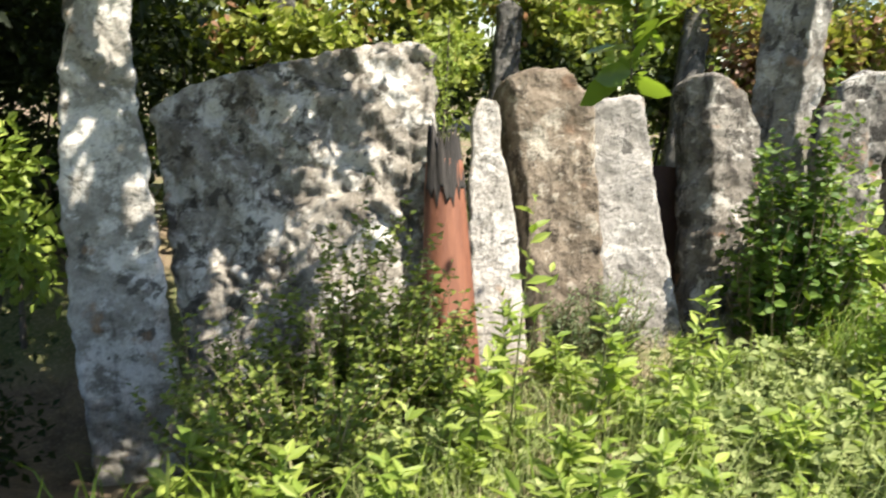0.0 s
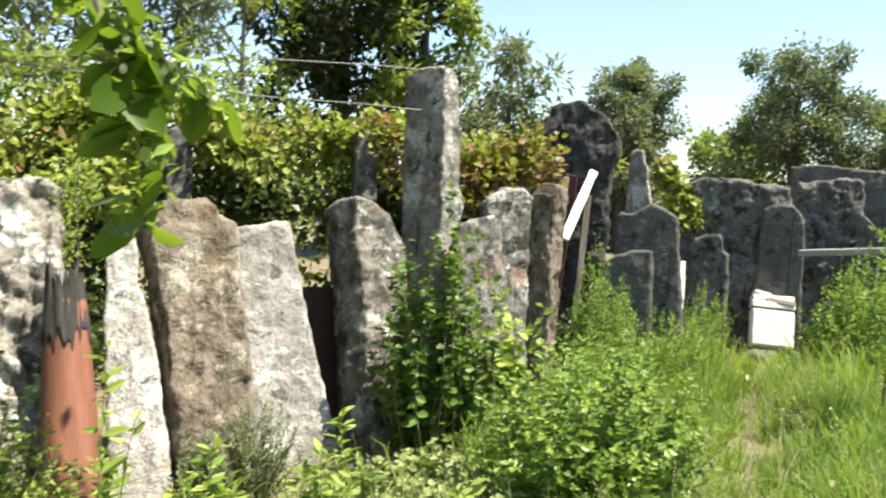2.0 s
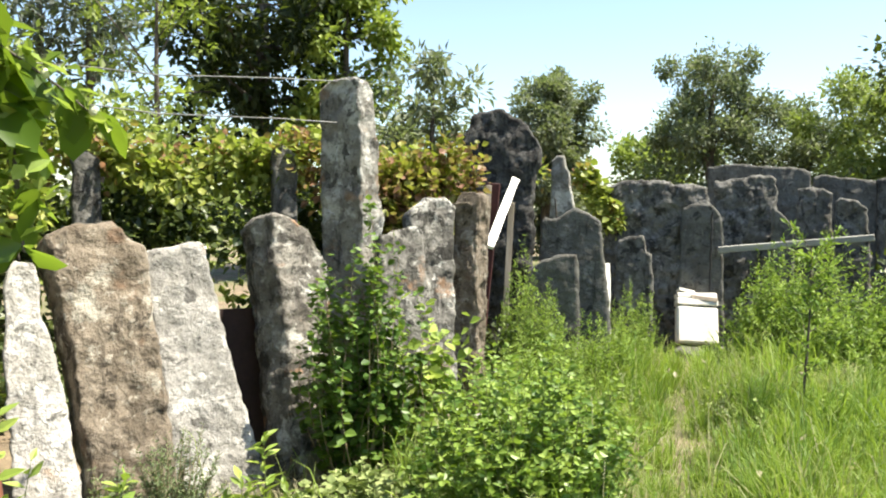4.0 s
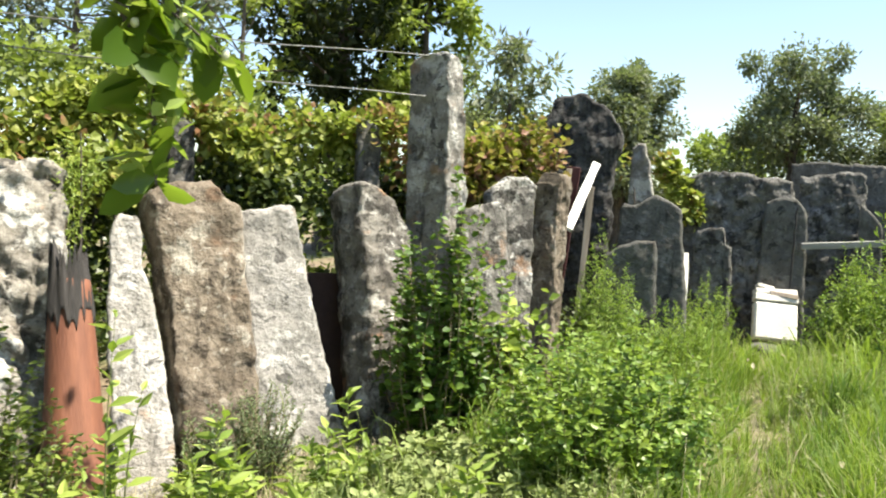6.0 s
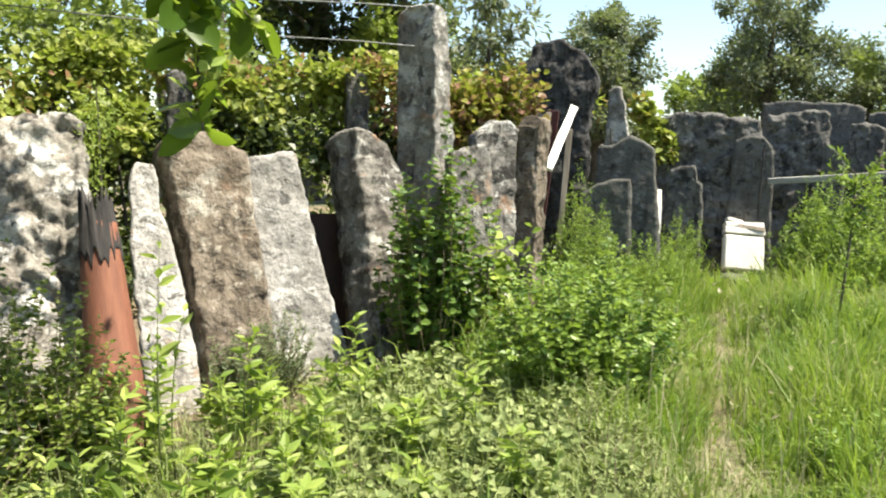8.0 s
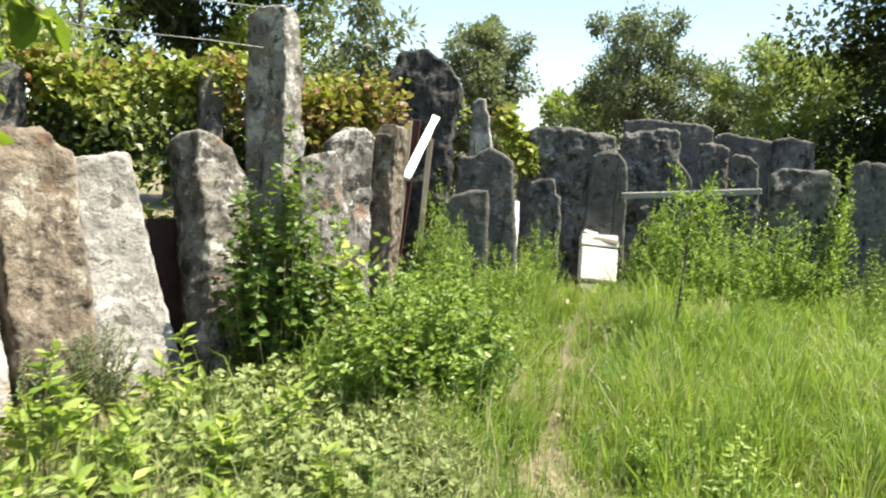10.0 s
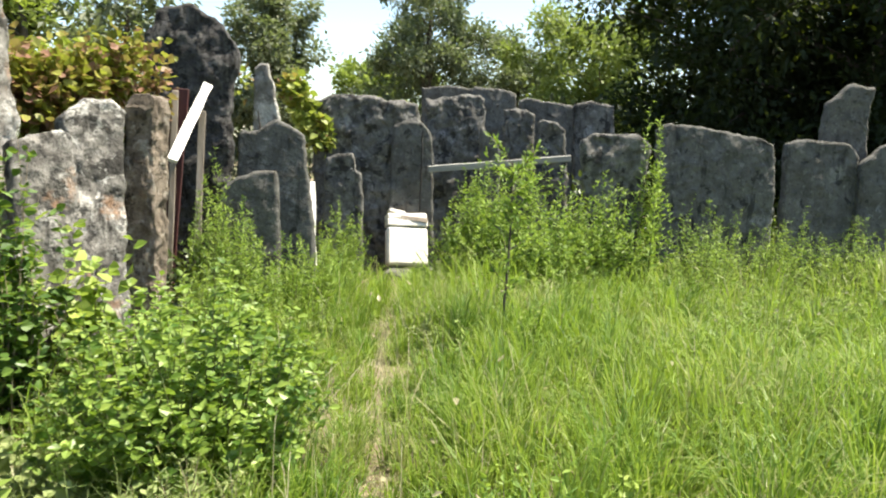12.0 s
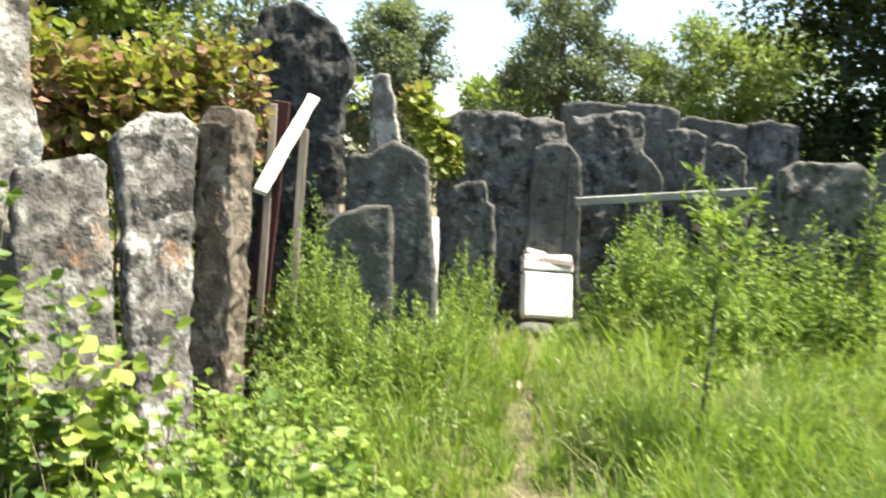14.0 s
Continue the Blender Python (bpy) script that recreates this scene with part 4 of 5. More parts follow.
leaf_cloud("grape_vine", "yellow-green grape vine with some red-brown leaves", "vine", top_blobs, 20000, 0.08, 0.075, VINE, 171, 0.8, True, vine_stems[:2])
low_blobs = [(x, 7.15, 1.72 + 0.1 * math.sin(5 * x), 0.24, 0.22, 0.36) for x in np.arange(3.0, 4.2, 0.2)]
leaf_cloud("grape_vine", "autumn-touched grape vine beside the dark slab", "vine", low_blobs, 7500, 0.08, 0.075, VINE_RED, 172, 0.8, True, [(limb((3.8, 7.2, -0.1), (3.7, 7.15, 1.8), 0.08, 7, 3), np.linspace(0.02, 0.008, 7))])
right_blobs = [(5.42 + 0.17 * i, 8.45 - 0.05 * i, 2.08 - 0.04 * i, 0.15, 0.15, 0.16) for i in range(3)] + [(6.28 + 0.06 * i, 8.1 - 0.1 * i, 1.95 - 0.16 * i, 0.13, 0.13, 0.16) for i in range(4)]
leaf_cloud("grape_vine", "small yellow-green vine round a pale post", "vine", right_blobs, 1500, 0.09, 0.085, VINE, 177, 0.8, True, [(limb((5.9, 8.1, -0.1), (5.8, 8.0, 1.7), 0.05, 7, 3), np.linspace(0.02, 0.008, 7))])
leaf_cloud("grape_vine", "bright vine leaves hanging over the broad slab", "vine", [(-1.3 + 0.25 * i, 6.75, 1.45 + 0.1 * math.sin(2.2 * i), 0.22, 0.2, 0.28) for i in range(8)], 2600, 0.095, 0.08, VINE, 181, 0.8, True, [(limb((-0.6, 6.9, -0.1), (-0.5, 6.8, 1.6), 0.08, 7, 3), np.linspace(0.02, 0.008, 7))])
# added dark plants cover the bright ground where the slab gaps lie in shade
low_shade_fill = [(x, 6.45 + 0.25 * math.sin(2.7 * x), 0.18 + 0.08 * math.sin(5 * x), 0.42, 0.45, 0.24) for x in np.arange(-1.4, 4.9, 0.42)] + [(x, 7.2, 0.35, 0.4, 0.3, 0.35) for x in np.arange(-1.4, 4.6, 0.5)]
leaf_cloud("undergrowth", "low undergrowth added to fill the shade behind the leaning slabs", "undergrowth", low_shade_fill, 16000, 0.07, 0.045, HEDGE, 178, 0.7, False)
# added leaves in the shade colour, where the hollow is only dark
leaf_cloud("undergrowth", "near-black undergrowth added for the shade of the hollow", "undergrowth", [(-2.3, 4.7, -0.35, 0.5, 0.4, 0.3), (-1.9, 4.0, -0.55, 0.4, 0.4, 0.25), (-2.9, 5.2, 0.0, 0.6, 0.4, 0.5), (-2.4, 3.6, -0.3, 0.5, 0.4, 0.25), (-1.75, 3.3, -0.35, 0.4, 0.35, 0.25), (-2.0, 3.75, -0.4, 0.4, 0.35, 0.3), (-1.55, 2.85, -0.15, 0.35, 0.35, 0.2), (-2.7, 5.6, 1.5, 0.6, 0.35, 0.9)], 9000, 0.06, 0.04, TREE_A, 180, 0.7, False)
# the same shade fill for the gaps between the far slabs
far_shade_fill = [(9.2 + 0.33 * i, 6.7 - 0.45 * i, 0.5, 0.5, 0.5, 0.6) for i in range(9)]
leaf_cloud("undergrowth", "low undergrowth added to fill the shade behind the far slabs", "undergrowth", far_shade_fill, 5000, 0.10, 0.06, HEDGE, 179, 0.7, False)
# black of the shade beyond the pillar, built from TREE_A leaves
leaf_cloud("bush", "thicket of near-black leaves standing for the shade beyond the pillar", "thicket", [(-2.6, 6.1, 0.6, 0.9, 0.7, 1.0), (-2.1, 6.6, 1.5, 0.9, 0.6, 0.9), (-3.4, 5.4, 1.2, 0.9, 0.8, 1.2), (-3.0, 6.3, 2.3, 1.0, 0.7, 0.9), (-2.7, 5.8, 1.6, 0.8, 0.4, 1.0), (-2.2, 5.9, 1.0, 0.6, 0.4, 0.9)], 26000, 0.09, 0.06, TREE_A, 173, 0.7, False)
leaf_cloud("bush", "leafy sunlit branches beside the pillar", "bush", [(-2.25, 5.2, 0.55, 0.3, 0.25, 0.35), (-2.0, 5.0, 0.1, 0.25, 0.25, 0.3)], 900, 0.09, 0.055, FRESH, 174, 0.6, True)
# added tree: it darkens the corner left of the pillar
tree("shade_tree", "dense near-black tree added to darken the hollow beyond the pillar", -3.4, 5.6, 4.6, 2.1, TREE_A, 15000, 0.11, 0.06, 176, 0.14, 0.4, 0.8, 16, -0.3)
mid_blobs = [(x, 8.8 + 0.4 * math.sin(x), 2.25 + 0.3 * math.sin(1.9 * x + 1), 0.7, 0.6, 0.55) for x in np.arange(-6.0, 2.2, 0.7)] + [(x, 9.1, 1.2, 0.8, 0.6, 0.9) for x in np.arange(-6, 5, 0.9)]
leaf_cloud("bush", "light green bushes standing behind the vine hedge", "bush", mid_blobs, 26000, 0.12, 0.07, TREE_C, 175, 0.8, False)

# the citrus tree overhead: its unseen crown is laid out to shade the first slabs, one twig hangs into the walk
rng = np.random.RandomState(8)
trunk_line = limb((-1.9, 1.9, -0.2), (-1.3, 2.6, 3.0), 0.1, 8, 4)
boughs = [(trunk_line, np.linspace(0.11, 0.06, 8))]
# all out of view; many of these ends are there only to block skylight
twig_ends = [(0.62, 3.7, 3.4), (0.3, 3.8, 3.4), (0.4, 4.2, 3.5), (-0.3, 3.9, 3.4), (0.3, 2.7, 3.4), (-0.1, 2.3, 3.4), (0.6, 3.2, 3.4), (1.15, 3.95, 3.45), (-0.5, 2.0, 3.5), (0.9, 3.3, 3.4), (-1.0, 2.5, 2.6), (-0.5, 2.9, 2.6), (-0.35, 2.3, 2.7), (-1.2, 3.1, 2.6), (-0.3, 3.0, 2.9), (1.3, 3.6, 3.4), (0.45, 4.55, 3.5), (0.55, 4.3, 3.35), (-2.3, 0.8, 2.5), (-1.7, 0.1, 2.7), (-2.7, 1.6, 2.4), (-3.0, 2.4, 2.2), (-1.3, -0.5, 2.9), (-2.4, -0.3, 2.6), (-0.6, -0.4, 3.3), (0.0, 0.4, 3.6), (-2.4, 0.5, 3.6), (-1.6, 0.4, 3.6), (-0.9, 0.5, 3.6), (-2.5, 1.3, 3.6), (-1.7, 1.2, 3.5), (-0.9, 1.2, 3.6), (-0.2, 1.1, 3.6), (-1.5, 1.9, 3.6), (-0.2, 1.7, 3.5), (0.3, 1.9, 3.5), (0.0, 4.3, 3.6), (-0.9, 4.1, 3.4), (-1.4, 4.6, 3.6), (0.7, 4.3, 3.7), (-1.3, 5.3, 3.7), (-2.1, 5.2, 3.8), (-0.7, 4.9, 3.8), (-0.6, 3.4, 3.3), (-1.8, 5.9, 3.9), (-1.0, 2.7, 3.3), (-1.9, 3.4, 3.5), (-2.3, 4.3, 3.6), (-2.8, 3.6, 3.6), (-2.6, 2.6, 3.5), (-3.0, 4.9, 3.9), (-1.6, 3.9, 3.9)]
for i, e in enumerate(twig_ends):
    boughs.append((limb((-1.3, 2.6, 2.9), e, 0.12, 7, 50 + i), np.linspace(0.045, 0.008, 7)))
hang = np.array([(-1.3, 2.6, 2.95), (-0.4, 2.5, 3.0), (0.3, 2.4, 2.6), (0.50, 2.35, 2.15), (0.60, 2.32, 1.86), (0.70, 2.30, 1.60), (0.72, 2.32, 1.36)])
for line in (hang,):
    line[2:] += (-0.03, 0.25, 0.03)
boughs.append((hang, np.linspace(0.03, 0.0035, 7)))
side1 = np.array([(0.50, 2.35, 2.15), (0.38, 2.3, 1.98), (0.2, 2.28, 1.90), (-0.12, 2.28, 1.86)])
side2 = np.array([(0.60, 2.32, 1.90), (0.70, 2.32, 1.84), (0.80, 2.32, 1.77), (0.88, 2.30, 1.70)])
side1 += (-0.03, 0.25, 0.03)
side2 += (-0.03, 0.25, 0.03)
side3 = np.array([(0.1, 2.6, 2.7), (0.12, 2.6, 2.35), (0.05, 2.6, 2.1), (-0.02, 2.62, 1.98)])
boughs += [(side3, np.linspace(0.008, 0.002, 4)), (side1, np.linspace(0.006, 0.002, 4)), (side2, np.linspace(0.005, 0.002, 4))]
citrus = thing("citrus_tree", "citrus tree with a leafy twig hanging low", "tree", pose(-1.9, 1.9, 0))
back = Matrix.Translation((1.9, -1.9, 0))
part("trunk", tubes_mesh("trunk", boughs, BARK, 7), citrus, m=back)
P, D, S = [], [], []
for line, n, lo in ((hang, 30, 0.58), (side1, 18, 0.1), (side2, 16, 0.1), (side3, 16, 0.1)):
    q = lo + (1 - lo) * rng.rand(n)
    k = np.linspace(0, 1, len(line))
    P.append(np.stack([np.interp(q, k, line[:, c]) for c in range(3)], 1))
    D.append(rng.normal(size=(n, 3)) * (0.9, 0.6, 0.6) + (0.2, -0.1, -0.35))
    S.append(rng.uniform(0.6, 1.1, n))
P, D, S = np.concatenate(P), np.concatenate(D), np.concatenate(S)
twig_part = part("twig_leaves", leaves_mesh("twig_leaves", P, D, 0.168 * S, 0.094 * S, CITRUS, rng, True, 0.2, 0.42, True), citrus, m=back)
P, D = [], []
for line, n, lo in ((hang, 80, 0.6), (side1, 60, 0.1), (side2, 50, 0.0)):
    q = lo + (1 - lo) * rng.rand(n)
    P.append(np.stack([np.interp(q, np.linspace(0, 1, len(line)), line[:, c]) for c in range(3)], 1))
    P[-1] = P[-1] + rng.normal(size=(n, 3)) * 0.03
    D.append(rng.normal(size=(n, 3)) + (0, 0, 0.3))
P, D = np.concatenate(P), np.concatenate(D)
part("young_leaves", leaves_mesh("young_leaves", P, D, rng.uniform(0.04, 0.085, len(P)), rng.uniform(0.022, 0.04, len(P)), FRESH, rng), citrus, "small bright young leaves", m=back)
for line, q in ((hang, 0.72), (hang, 0.8), (side1, 0.6), (side2, 0.5), (side2, 0.9)):
    at = np.array([np.interp(q, np.linspace(0, 1, len(line)), line[:, c]) for c in range(3)]) + (0.02, -0.03, -0.01)
    bm = bmesh.new()
    bmesh.ops.create_icosphere(bm, subdivisions=2, radius=0.011)
    bmesh.ops.scale(bm, vec=(1, 1, 1.25), verts=bm.verts)
    me = bpy.data.meshes.new("bud")
    bm.to_mesh(me)
    bm.free()
    me.materials.append(BUD)
    part("bud", me, twig_part, "pale round flower bud", m=Matrix.Translation(at))
# sprays of leaves along the canopy's twigs; gaps over the broad slab, the pillar and the pale slabs let the sun through
P = []
for e in twig_ends:
    for k in range(60):
        c = np.array(e) + rng.normal(size=3) * (0.3, 0.28, 0.16)
        n = rng.randint(16, 34)
        P.append(c + rng.normal(size=(n, 3)) * (0.035, 0.035, 0.03) + np.outer(rng.normal(size=n), (0.02, 0.10, 0.17)))
# unseen leaf mass added overhead to darken the fill light on the broad slab
mass = rng.uniform((-3.4, 0.8, 3.15), (0.5, 6.2, 4.6), (34000, 3))
P = np.concatenate(P + [mass[np.sin(2.9 * mass[:, 0]) + np.sin(2.6 * mass[:, 1] + 1) + 0.8 * rng.normal(size=len(mass)) > -0.9]])
P = P[(P[:, 2] > 2.95) | ((P[:, 0] < -1.0) & (P[:, 1] < 2.6)) | ((P[:, 0] < 0.0) & (P[:, 1] < 3.4) & (P[:, 2] > 2.3))]


def falls_on(P, y0, slope):
    """Where the shadow of each place falls on a slab leaning back from y0."""
    k = (y0 + slope * P[:, 2] - P[:, 1]) / (-SUN.y + slope * SUN.z)
    return P[:, 0] - SUN.x * k, P[:, 2] - SUN.z * k


sx, sz = falls_on(P, 4.3, 0.51)
px_, pz_ = falls_on(P, 4.2, 0.105)
dice = rng.rand(len(P))
chance = np.full(len(P), 0.9)
open_slab = (sx > -0.38) & (sz > -0.2)
chance[open_slab] = 0.006
chance[(sx > -0.60) & (sx <= -0.38) & (sz > 0.1)] = 0.05
chance[(sx > -0.85) & (sx <= -0.50) & (sz > -0.6) & (sz < 0.55)] = 0.06
chance[(sx > -1.3) & (sz <= -0.2)] = 0.4
chance[(sx > 0.5) & (sz > 0.0)] = 0.03
chance[(sx > 2.0) & (sz > 0.0)] = 0.0
over_pillar = (px_ > -1.7) & (px_ < -0.9) & (pz_ > 0.35)
chance[over_pillar] = np.minimum(chance[over_pillar], 0.01)
P = P[dice < chance]
# drooping sprays in line with the sun: (x, half width, low, high, leaves, foot, slope) of the shade that each lays on the stones
sprays = [(-1.08, 0.16, 0.5, 1.3, 420, 4.3, 0.51), (-0.80, 0.13, 0.45, 1.4, 400, 4.3, 0.51), (-0.60, 0.05, 0.25, 1.42, 190, 4.3, 0.51), (-0.45, 0.04, 0.55, 1.35, 110, 4.3, 0.51),
          (-0.30, 0.05, 0.95, 1.42, 90, 4.3, 0.51), (-0.16, 0.03, 0.75, 1.2, 40, 4.3, 0.51), (-0.92, 0.05, -0.3, 0.45, 110, 4.3, 0.51), (-0.35, 0.03, -0.1, 0.4, 50, 4.3, 0.51),
          (-1.45, 0.035, 0.9, 1.9, 90, 4.2, 0.105), (-1.27, 0.04, 0.4, 1.1, 90, 4.2, 0.105), (-1.08, 0.03, 0.9, 1.6, 50, 4.2, 0.105), (-1.25, 0.22, -0.4, 0.38, 420, 4.2, 0.105)]
sprays.append((-1.3, 0.2, 1.65, 2.0, 110, 4.2, 0.105))
for x, half, low, high, n, foot, slope in sprays:
    n = int(1.6 * n)
    z = rng.uniform(low, high, n)
    T = np.stack([x + half * rng.normal(size=n) * 0.7, foot + slope * z, z], 1)
    far = (3.3 + 0.12 * rng.normal(size=n) - z) / SUN.z
    P = np.concatenate([P, T + np.array(SUN) * far[:, None]])
part("crown", leaves_mesh("crown", P, rng.normal(size=P.shape) + (0, 0, -0.3), rng.uniform(0.07, 0.12, len(P)), rng.uniform(0.035, 0.055, len(P)), CITRUS, rng, False), citrus, m=back)

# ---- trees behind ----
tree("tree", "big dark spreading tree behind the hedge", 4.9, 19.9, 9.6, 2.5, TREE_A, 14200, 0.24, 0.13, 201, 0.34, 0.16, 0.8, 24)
# two added bright trees make the lit rims of the dark tree above
tree("tree", "separate bright tree standing for the dark tree's sunlit boughs", 7.2, 18.6, 8.4, 1.45, SUNNY, 5600, 0.20, 0.11, 218, 0.16, 0.3, 0.8, 17)
tree("tree", "sparse bright tree standing for sunlit clumps on the dark one", 2.7, 17.6, 7.6, 0.95, SUNNY, 1000, 0.20, 0.11, 219, 0.1, 0.4, 0.8, 12)
for x, y, h, r, n, seed in ((0.4, 26.0, 11.5, 2.6, 2500, 203), (2.3, 27.0, 11.0, 2.0, 2000, 220), (-1.6, 25.5, 10.5, 2.4, 2200, 221), (-4.2, 25.0, 10.0, 3.2, 3600, 215)):
    tree("gum_tree", "tall sparse grey-green gum tree with bare stems", x, y, h, r, GUM, n, 0.32, 0.11, seed, 0.2, 0.42, 0.6, 13)
tree("gum_tree", "light grey-green tree beyond the pillar", 8.0, 15.9, 5.0, 1.35, TREE_B, 4200, 0.20, 0.08, 204, 0.14, 0.15, 0.9, 16)
tree("tree", "rounded olive-green tree in the distance", 16.0, 23.9, 6.9, 1.7, TREE_B, 24000, 0.17, 0.09, 205, 0.3, 0.05, 0.9, 22)
tree("tree", "low bright green tree on the skyline", 26.5, 31.0, 5.7, 2.2, TREE_C, 6000, 0.36, 0.2, 206, 0.2, 0.05, 0.9, 16)
tree("tree", "rounded olive-green tree in the distance", 22.0, 21.5, 7.6, 2.0, TREE_B, 26000, 0.17, 0.085, 207, 0.3, 0.05, 0.9, 24)
tree("tree", "spreading olive-green tree on the skyline", 23.7, 19.9, 5.9, 2.1, TREE_B, 20000, 0.17, 0.085, 208, 0.3, 0.05, 0.9, 20)
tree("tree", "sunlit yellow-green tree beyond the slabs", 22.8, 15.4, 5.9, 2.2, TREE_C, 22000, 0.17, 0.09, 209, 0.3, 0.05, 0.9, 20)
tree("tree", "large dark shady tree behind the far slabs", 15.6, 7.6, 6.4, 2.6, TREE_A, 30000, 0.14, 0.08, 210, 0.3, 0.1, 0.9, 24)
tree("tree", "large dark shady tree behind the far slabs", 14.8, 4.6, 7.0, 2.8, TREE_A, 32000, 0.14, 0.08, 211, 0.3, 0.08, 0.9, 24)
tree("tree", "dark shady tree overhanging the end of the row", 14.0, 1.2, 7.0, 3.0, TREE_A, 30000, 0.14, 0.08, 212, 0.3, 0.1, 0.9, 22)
# two fills in the shade colour close the dark under these trees
leaf_cloud("thicket", "near-black undergrowth standing for the shade below the trees", "thicket", [(14.5 + 0.8 * math.sin(1.7 * i), -2.0 + 0.9 * i, 1.0 + 0.3 * math.sin(i), 1.1, 0.8, 1.1) for i in range(15)], 16000, 0.2, 0.12, TREE_A, 213, 0.7, False)
leaf_cloud("thicket", "near-black foliage filling the shade beneath the trees", "thicket", [(16.6 + 0.7 * math.sin(2.3 * i), -2.0 + 1.1 * (i % 11), 2.3 + 0.5 * math.sin(1.3 * i) + 2.3 * (i // 11), 1.3, 1.0, 1.5) for i in range(22)], 46000, 0.2, 0.12, TREE_A, 217, 0.7, False)
band_blobs = []
for (ax, ay), (bx, by) in zip(((12.5, 26.0), (17.5, 24.5), (22.5, 21.0), (24.5, 16.5), (22.0, 11.0)), ((17.5, 24.5), (22.5, 21.0), (24.5, 16.5), (22.0, 11.0), (18.5, 8.0))):
    for k in np.arange(0, 1, 0.2):
        x, y = ax + (bx - ax) * k, ay + (by - ay) * k
        band_blobs += [(x, y, 0.9, 1.1, 1.1, 1.1), (x + 0.4, y - 0.3, 2.3 + 0.7 * math.sin(2.1 * x + y), 1.0, 1.0, 1.1)]
leaf_cloud("tree_line", "continuous olive-green bushes along the skyline", "bushes", band_blobs, 42000, 0.19, 0.10, TREE_B, 216, 0.7, False)
far_blobs = [(60 * math.sin(a) + 0, 60 * math.cos(a), 0.9 + 0.7 * math.sin(9 * a) + 0.6 * math.sin(23 * a), 4.0, 4.0, 1.9) for a in np.arange(-1.3, 2.0, 0.055)]
leaf_cloud("woods", "far woods on the horizon", "woods", far_blobs, 26000, 1.0, 0.6, TREE_B, 214, 0.7, False, kind="stuff")


# ---- grass ----
PATH_LINE = np.array([(0.6, -0.6), (1.6, 0.9), (2.62, 2.15), (3.55, 3.37), (4.62, 4.6), (6.2, 6.25), (6.95, 7.1)])


def path_distance(x, y):
    best = np.full_like(x, 9.0)
    for (ax, ay), (bx, by) in zip(PATH_LINE[:-1], PATH_LINE[1:]):
        dx, dy = bx - ax, by - ay
        k = np.clip(((x - ax) * dx + (y - ay) * dy) / (dx * dx + dy * dy), 0, 1)
        best = np.minimum(best, np.hypot(x - ax - k * dx, y - ay - k * dy))
    return best


def blades(name, label, x, y, h, w, mat, seed, lean=0.5, turn=None, bow=None):
    rng = np.random.RandomState(seed)
    n = len(x)
    base = np.stack([x, y, ground_height(x, y) - 0.02], 1)
    a = rng.uniform(0, 2 * np.pi, n) if turn is None else turn
    out = np.stack([np.cos(a), np.sin(a), np.zeros(n)], 1)
    side = np.stack([-np.sin(a), np.cos(a), np.zeros(n)], 1)
    tw = rng.uniform(-1, 1, n)[:, None]
    side = unit(side + out * tw)
    bend = (np.abs(rng.normal(size=n)) * lean if bow is None else np.clip(bow, 0, 1.5))[:, None]
    up = np.array([0, 0, 1.0])
    h, w = h[:, None], w[:, None]
    p1 = base + up * h * 0.45 + out * bend * h * 0.14
    p2 = base + up * h * (0.82 - 0.12 * bend) + out * bend * h * 0.45
    p3 = base + up * h * (1.0 - 0.32 * bend) + out * bend * h * 0.9
    V = np.stack([base - side * w / 2, base + side * w / 2, p1 - side * w * 0.45, p1 + side * w * 0.45, p2 - side * w * 0.3, p2 + side * w * 0.3, p3], 1).reshape(-1, 3)
    F = np.array([[0, 1, 3], [0, 3, 2], [2, 3, 5], [2, 5, 4], [4, 5, 6]])
    F = (F[None] + 7 * np.arange(n)[:, None, None]).reshape(-1, 3)
    return tagged(new(name, mesh_arrays(name, V, F, mat)), label, "grass", "", "stuff")


def free_ground(x, y, rng, gap=0.010):
    """Where meadow grass grows: off the path, off the slabs' weedy border."""
    n = len(x)
    border = (y - 4.0) - 0.55 * np.maximum(x - 2.2, 0)
    keep = (path_distance(x, y) > gap + 0.085 * rng.rand(n)) & (border + 0.35 * rng.normal(size=n) < 0.2)
    return keep & ~((x < 2.35) & (y > 0.9) & (rng.rand(n) < 0.97))


def tufts(count, each, seed, lo, hi, tall, wide):
    """Tussocks whose blades lean out from their middle."""
    rng = np.random.RandomState(seed)
    cx, cy = rng.uniform(lo[0], hi[0], count), rng.uniform(lo[1], hi[1], count)
    size = rng.uniform(0.55, 1.25, count) * np.clip(0.5 + path_distance(cx, cy), 0.5, 1.0)
    size *= 0.85 + 0.3 * np.sin(1.3 * cx + 0.7 * cy) * np.sin(0.9 * cy - 0.4)
    k = np.repeat(np.arange(count), each)
    a, r = rng.uniform(0, 2 * np.pi, len(k)), np.abs(rng.normal(size=len(k)))
    x, y = cx[k] + 0.085 * size[k] * r * np.cos(a), cy[k] + 0.085 * size[k] * r * np.sin(a)
    keep = free_ground(x, y, rng)
    h = tall * size[k] * rng.uniform(0.5, 1.15, len(k))
    a = a + 0.7 * rng.normal(size=len(k))
    return x[keep], y[keep], h[keep], (wide * rng.uniform(0.6, 1.3, len(k)))[keep], a[keep], (0.25 + 0.35 * r)[keep]


x, y, h, w, a, b = tufts(1900, 55, 301, (0.4, -0.8), (7.8, 6.8), 0.46, 0.0065)
blades("grass", "tall tufted green meadow grass beside the path", x, y, h, w, GRASS, 302, 0.5, a, b)
x, y, h, w, a, b = tufts(400, 80, 313, (1.2, -0.8), (7.8, 6.4), 0.5, 0.0065)
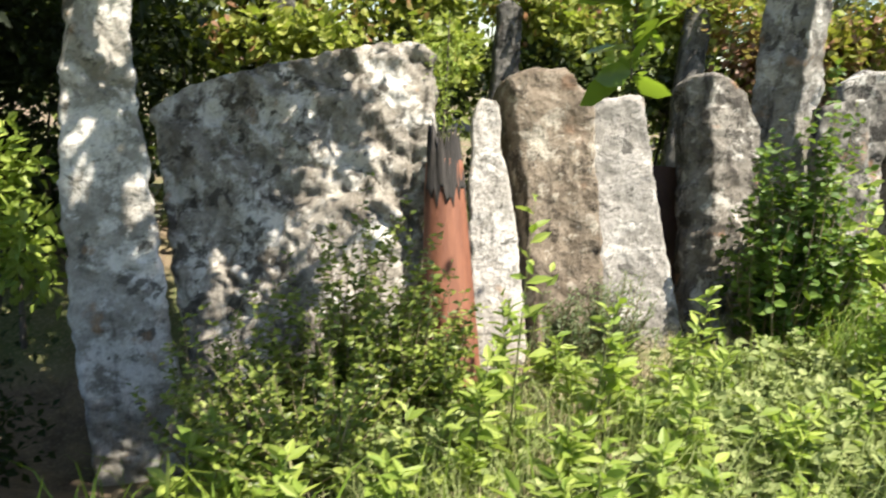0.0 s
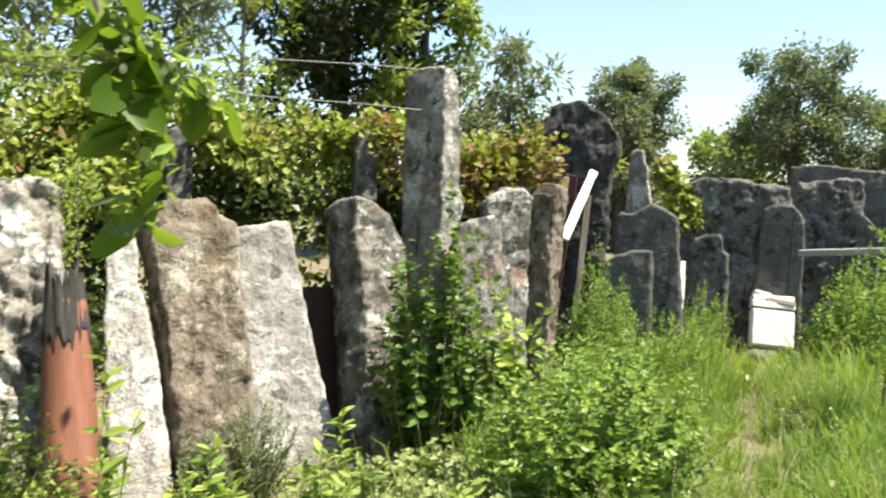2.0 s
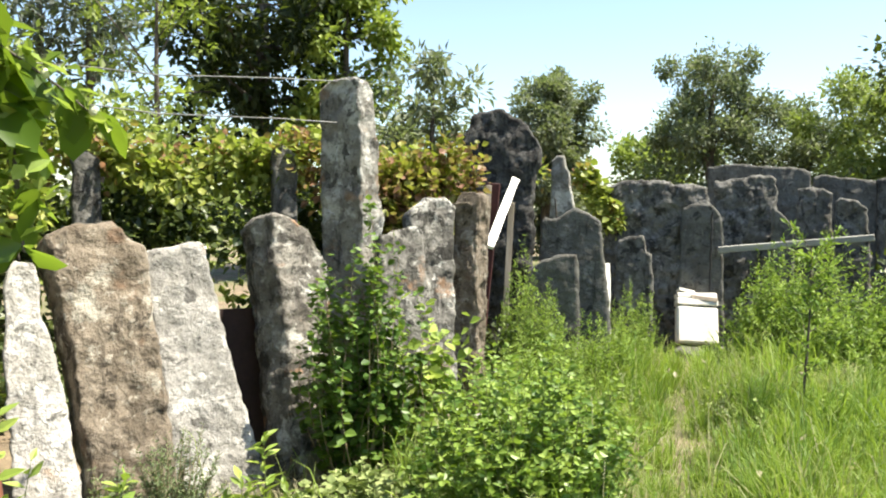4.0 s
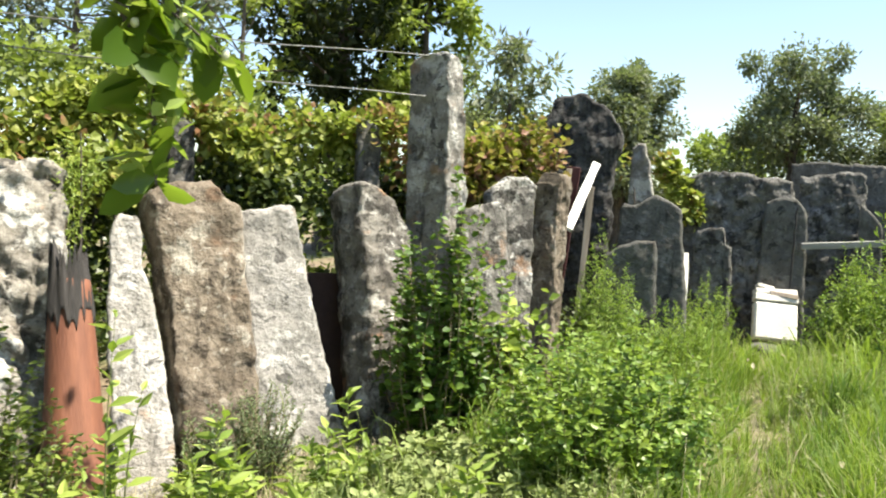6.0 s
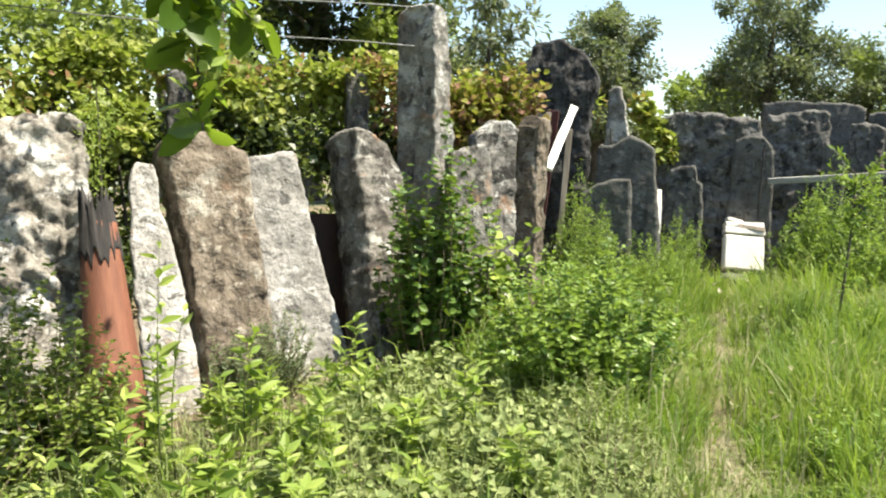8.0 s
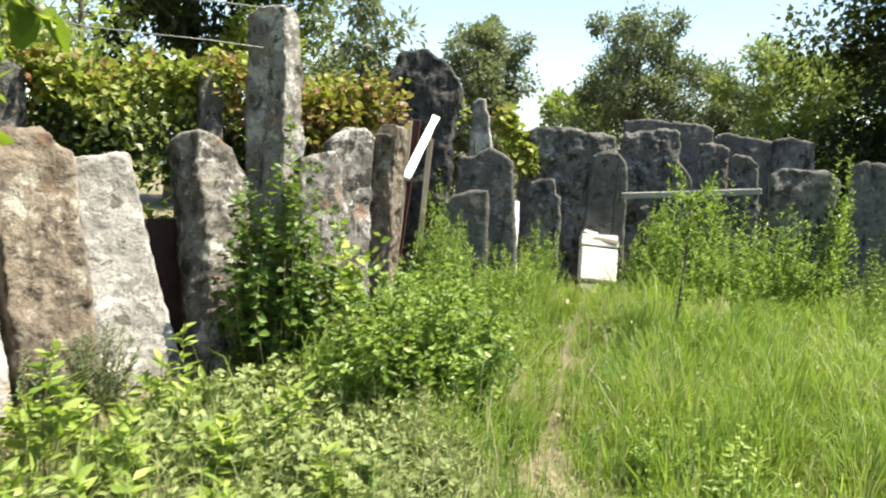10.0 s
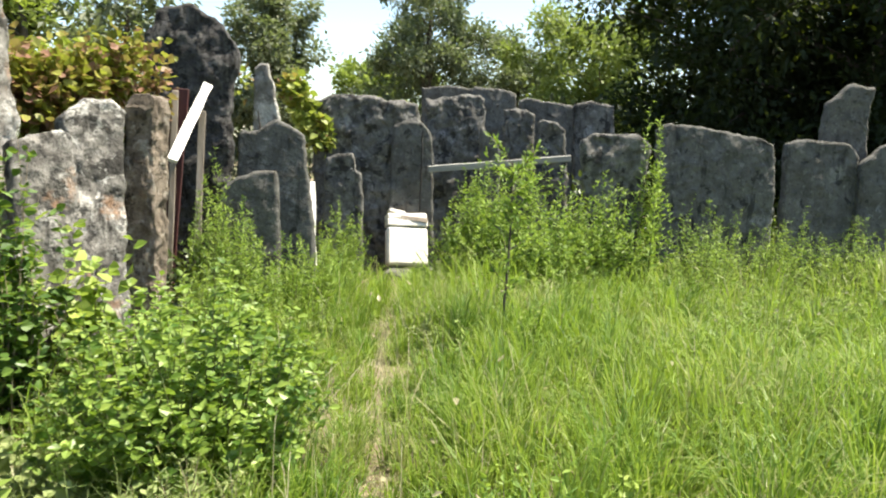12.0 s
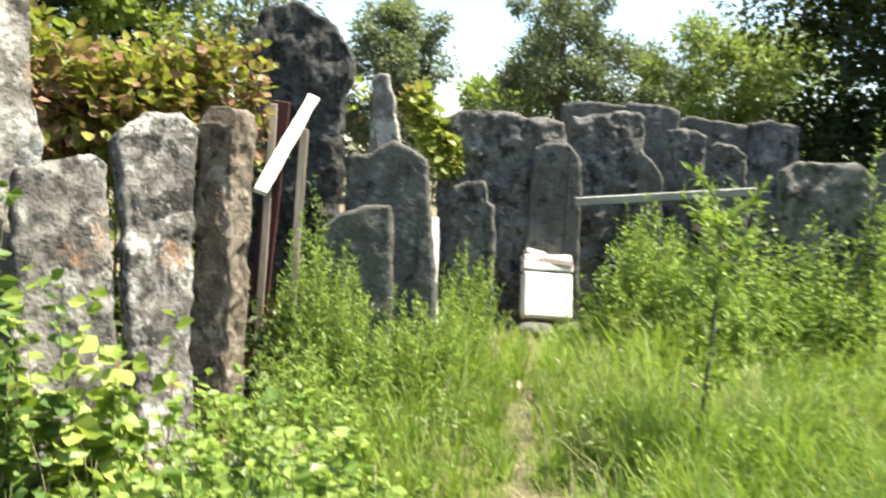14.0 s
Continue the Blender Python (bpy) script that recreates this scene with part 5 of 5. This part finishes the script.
blades("grass", "dark green tussocks standing in the meadow", x, y, h, w, TUSSOCK, 314, 0.5, a, b)
x, y, h, w, a, b = tufts(900, 45, 303, (5.5, -2.0), (12.5, 6.0), 0.58, 0.011)
blades("grass", "tall tufted green grass before the far slabs", x, y, h, w, GRASS, 304, 0.5, a, b)
rng = np.random.RandomState(311)
x, y = rng.uniform(-9.0, 13.0, 42000), rng.uniform(-9.0, 3.0, 42000)
keep = ~((x > 0.4) & (y > -0.9)) & ~((np.abs(x) < 1.2) & (np.abs(y) < 1.3)) & ~((x < -0.8) & (y > 1.6))
x, y = x[keep], y[keep]
blades("grass", "rough green grass round the edge of the meadow", x, y, rng.uniform(0.12, 0.4, len(x)), rng.uniform(0.009, 0.016, len(x)), GRASS, 312, 0.7)
n = 150
x, y = rng.uniform(2.2, 8.5, n), rng.uniform(-0.3, 5.5, n)
P = np.stack([x, y, ground_height(x, y) + rng.uniform(0.2, 0.5, n)], 1)
tagged(new("fallen_leaves", leaves_mesh("fallen_leaves", P, rng.normal(size=(n, 3)), rng.uniform(0.03, 0.06, n), rng.uniform(0.018, 0.03, n), STRAW, rng)), "pale dry leaves caught in the grass", "leaves", "", "stuff")
rng = np.random.RandomState(308)
x, y = rng.uniform(0.4, 12.0, 36000), rng.uniform(-1.5, 6.8, 36000)
keep = free_ground(x, y, rng)
x, y = x[keep], y[keep]
blades("grass", "short green undergrowth of the meadow", x, y, rng.uniform(0.08, 0.26, len(x)), rng.uniform(0.005, 0.009, len(x)), GRASS, 309, 0.9)
x, y = rng.uniform(2.0, 9.5, 5000), rng.uniform(-0.5, 6.0, 5000)
keep = free_ground(x, y, rng) & (np.sin(1.9 * x + 0.5) * np.sin(2.3 * y) + 0.3 * rng.normal(size=5000) > 0.15)
x, y = x[keep], y[keep]
blades("dry_grass", "pale dry seed stalks among the grass", x, y, rng.uniform(0.3, 0.62, len(x)), rng.uniform(0.003, 0.005, len(x)), STRAW, 310, 0.6)
rng = np.random.RandomState(305)
k = rng.rand(4200)
i = np.minimum((k * 6).astype(int), 5)
f = rng.rand(4200)
px = PATH_LINE[i, 0] * (1 - f) + PATH_LINE[i + 1, 0] * f + rng.normal(size=4200) * 0.10
py = PATH_LINE[i, 1] * (1 - f) + PATH_LINE[i + 1, 1] * f + rng.normal(size=4200) * 0.10
blades("dry_grass", "trodden dry grass on the narrow path", px, py, rng.uniform(0.03, 0.12, 4200), rng.uniform(0.003, 0.006, 4200), STRAW, 306, 1.6)
x, y = rng.uniform(-0.2, 3.0, 9000), rng.uniform(2.2, 5.0, 9000)
blades("dry_grass", "dry grass and litter between weeds at the slabs", x, y, rng.uniform(0.03, 0.22, 9000), rng.uniform(0.003, 0.006, 9000), STRAW, 307, 1.4)

x, y = rng.uniform(0.0, 2.5, 5200), rng.uniform(0.9, 3.7, 5200)
blades("grass", "thin dull-green grass growing among the low weeds", x, y, rng.uniform(0.14, 0.42, 5200), rng.uniform(0.003, 0.006, 5200), DULL, 315, 0.8)

# small leafy weeds scattered through the meadow
kinds = [shrub("meadow_weed", "small leafy weed growing in the grass", "weed", 0, 0, 0.16, 0.16, 0.42, 9, 15, 0.06, 0.03, m, 400 + i, None, 0.5, 0.2, 0.5, near=False, z=0.0, group="small weeds in the meadow") for i, m in enumerate((LUSH, FRESH, DULL, LUSH))]
spots = []
while len(spots) < 110:
    x, y = rng.uniform(2.2, 9.6), rng.uniform(-0.6, 6.4)
    if free_ground(np.array([x]), np.array([y]), rng, 0.15)[0]:
        spots.append((x, y))
for i, (x, y) in enumerate(spots):
    m = pose(x, y, float(ground_height(np.array(x), np.array(y))), 0, 0, rng.uniform(0, 360))
    if i < 4:
        kinds[i].matrix_world = m
    else:
        copy_thing(kinds[i % 4], m)
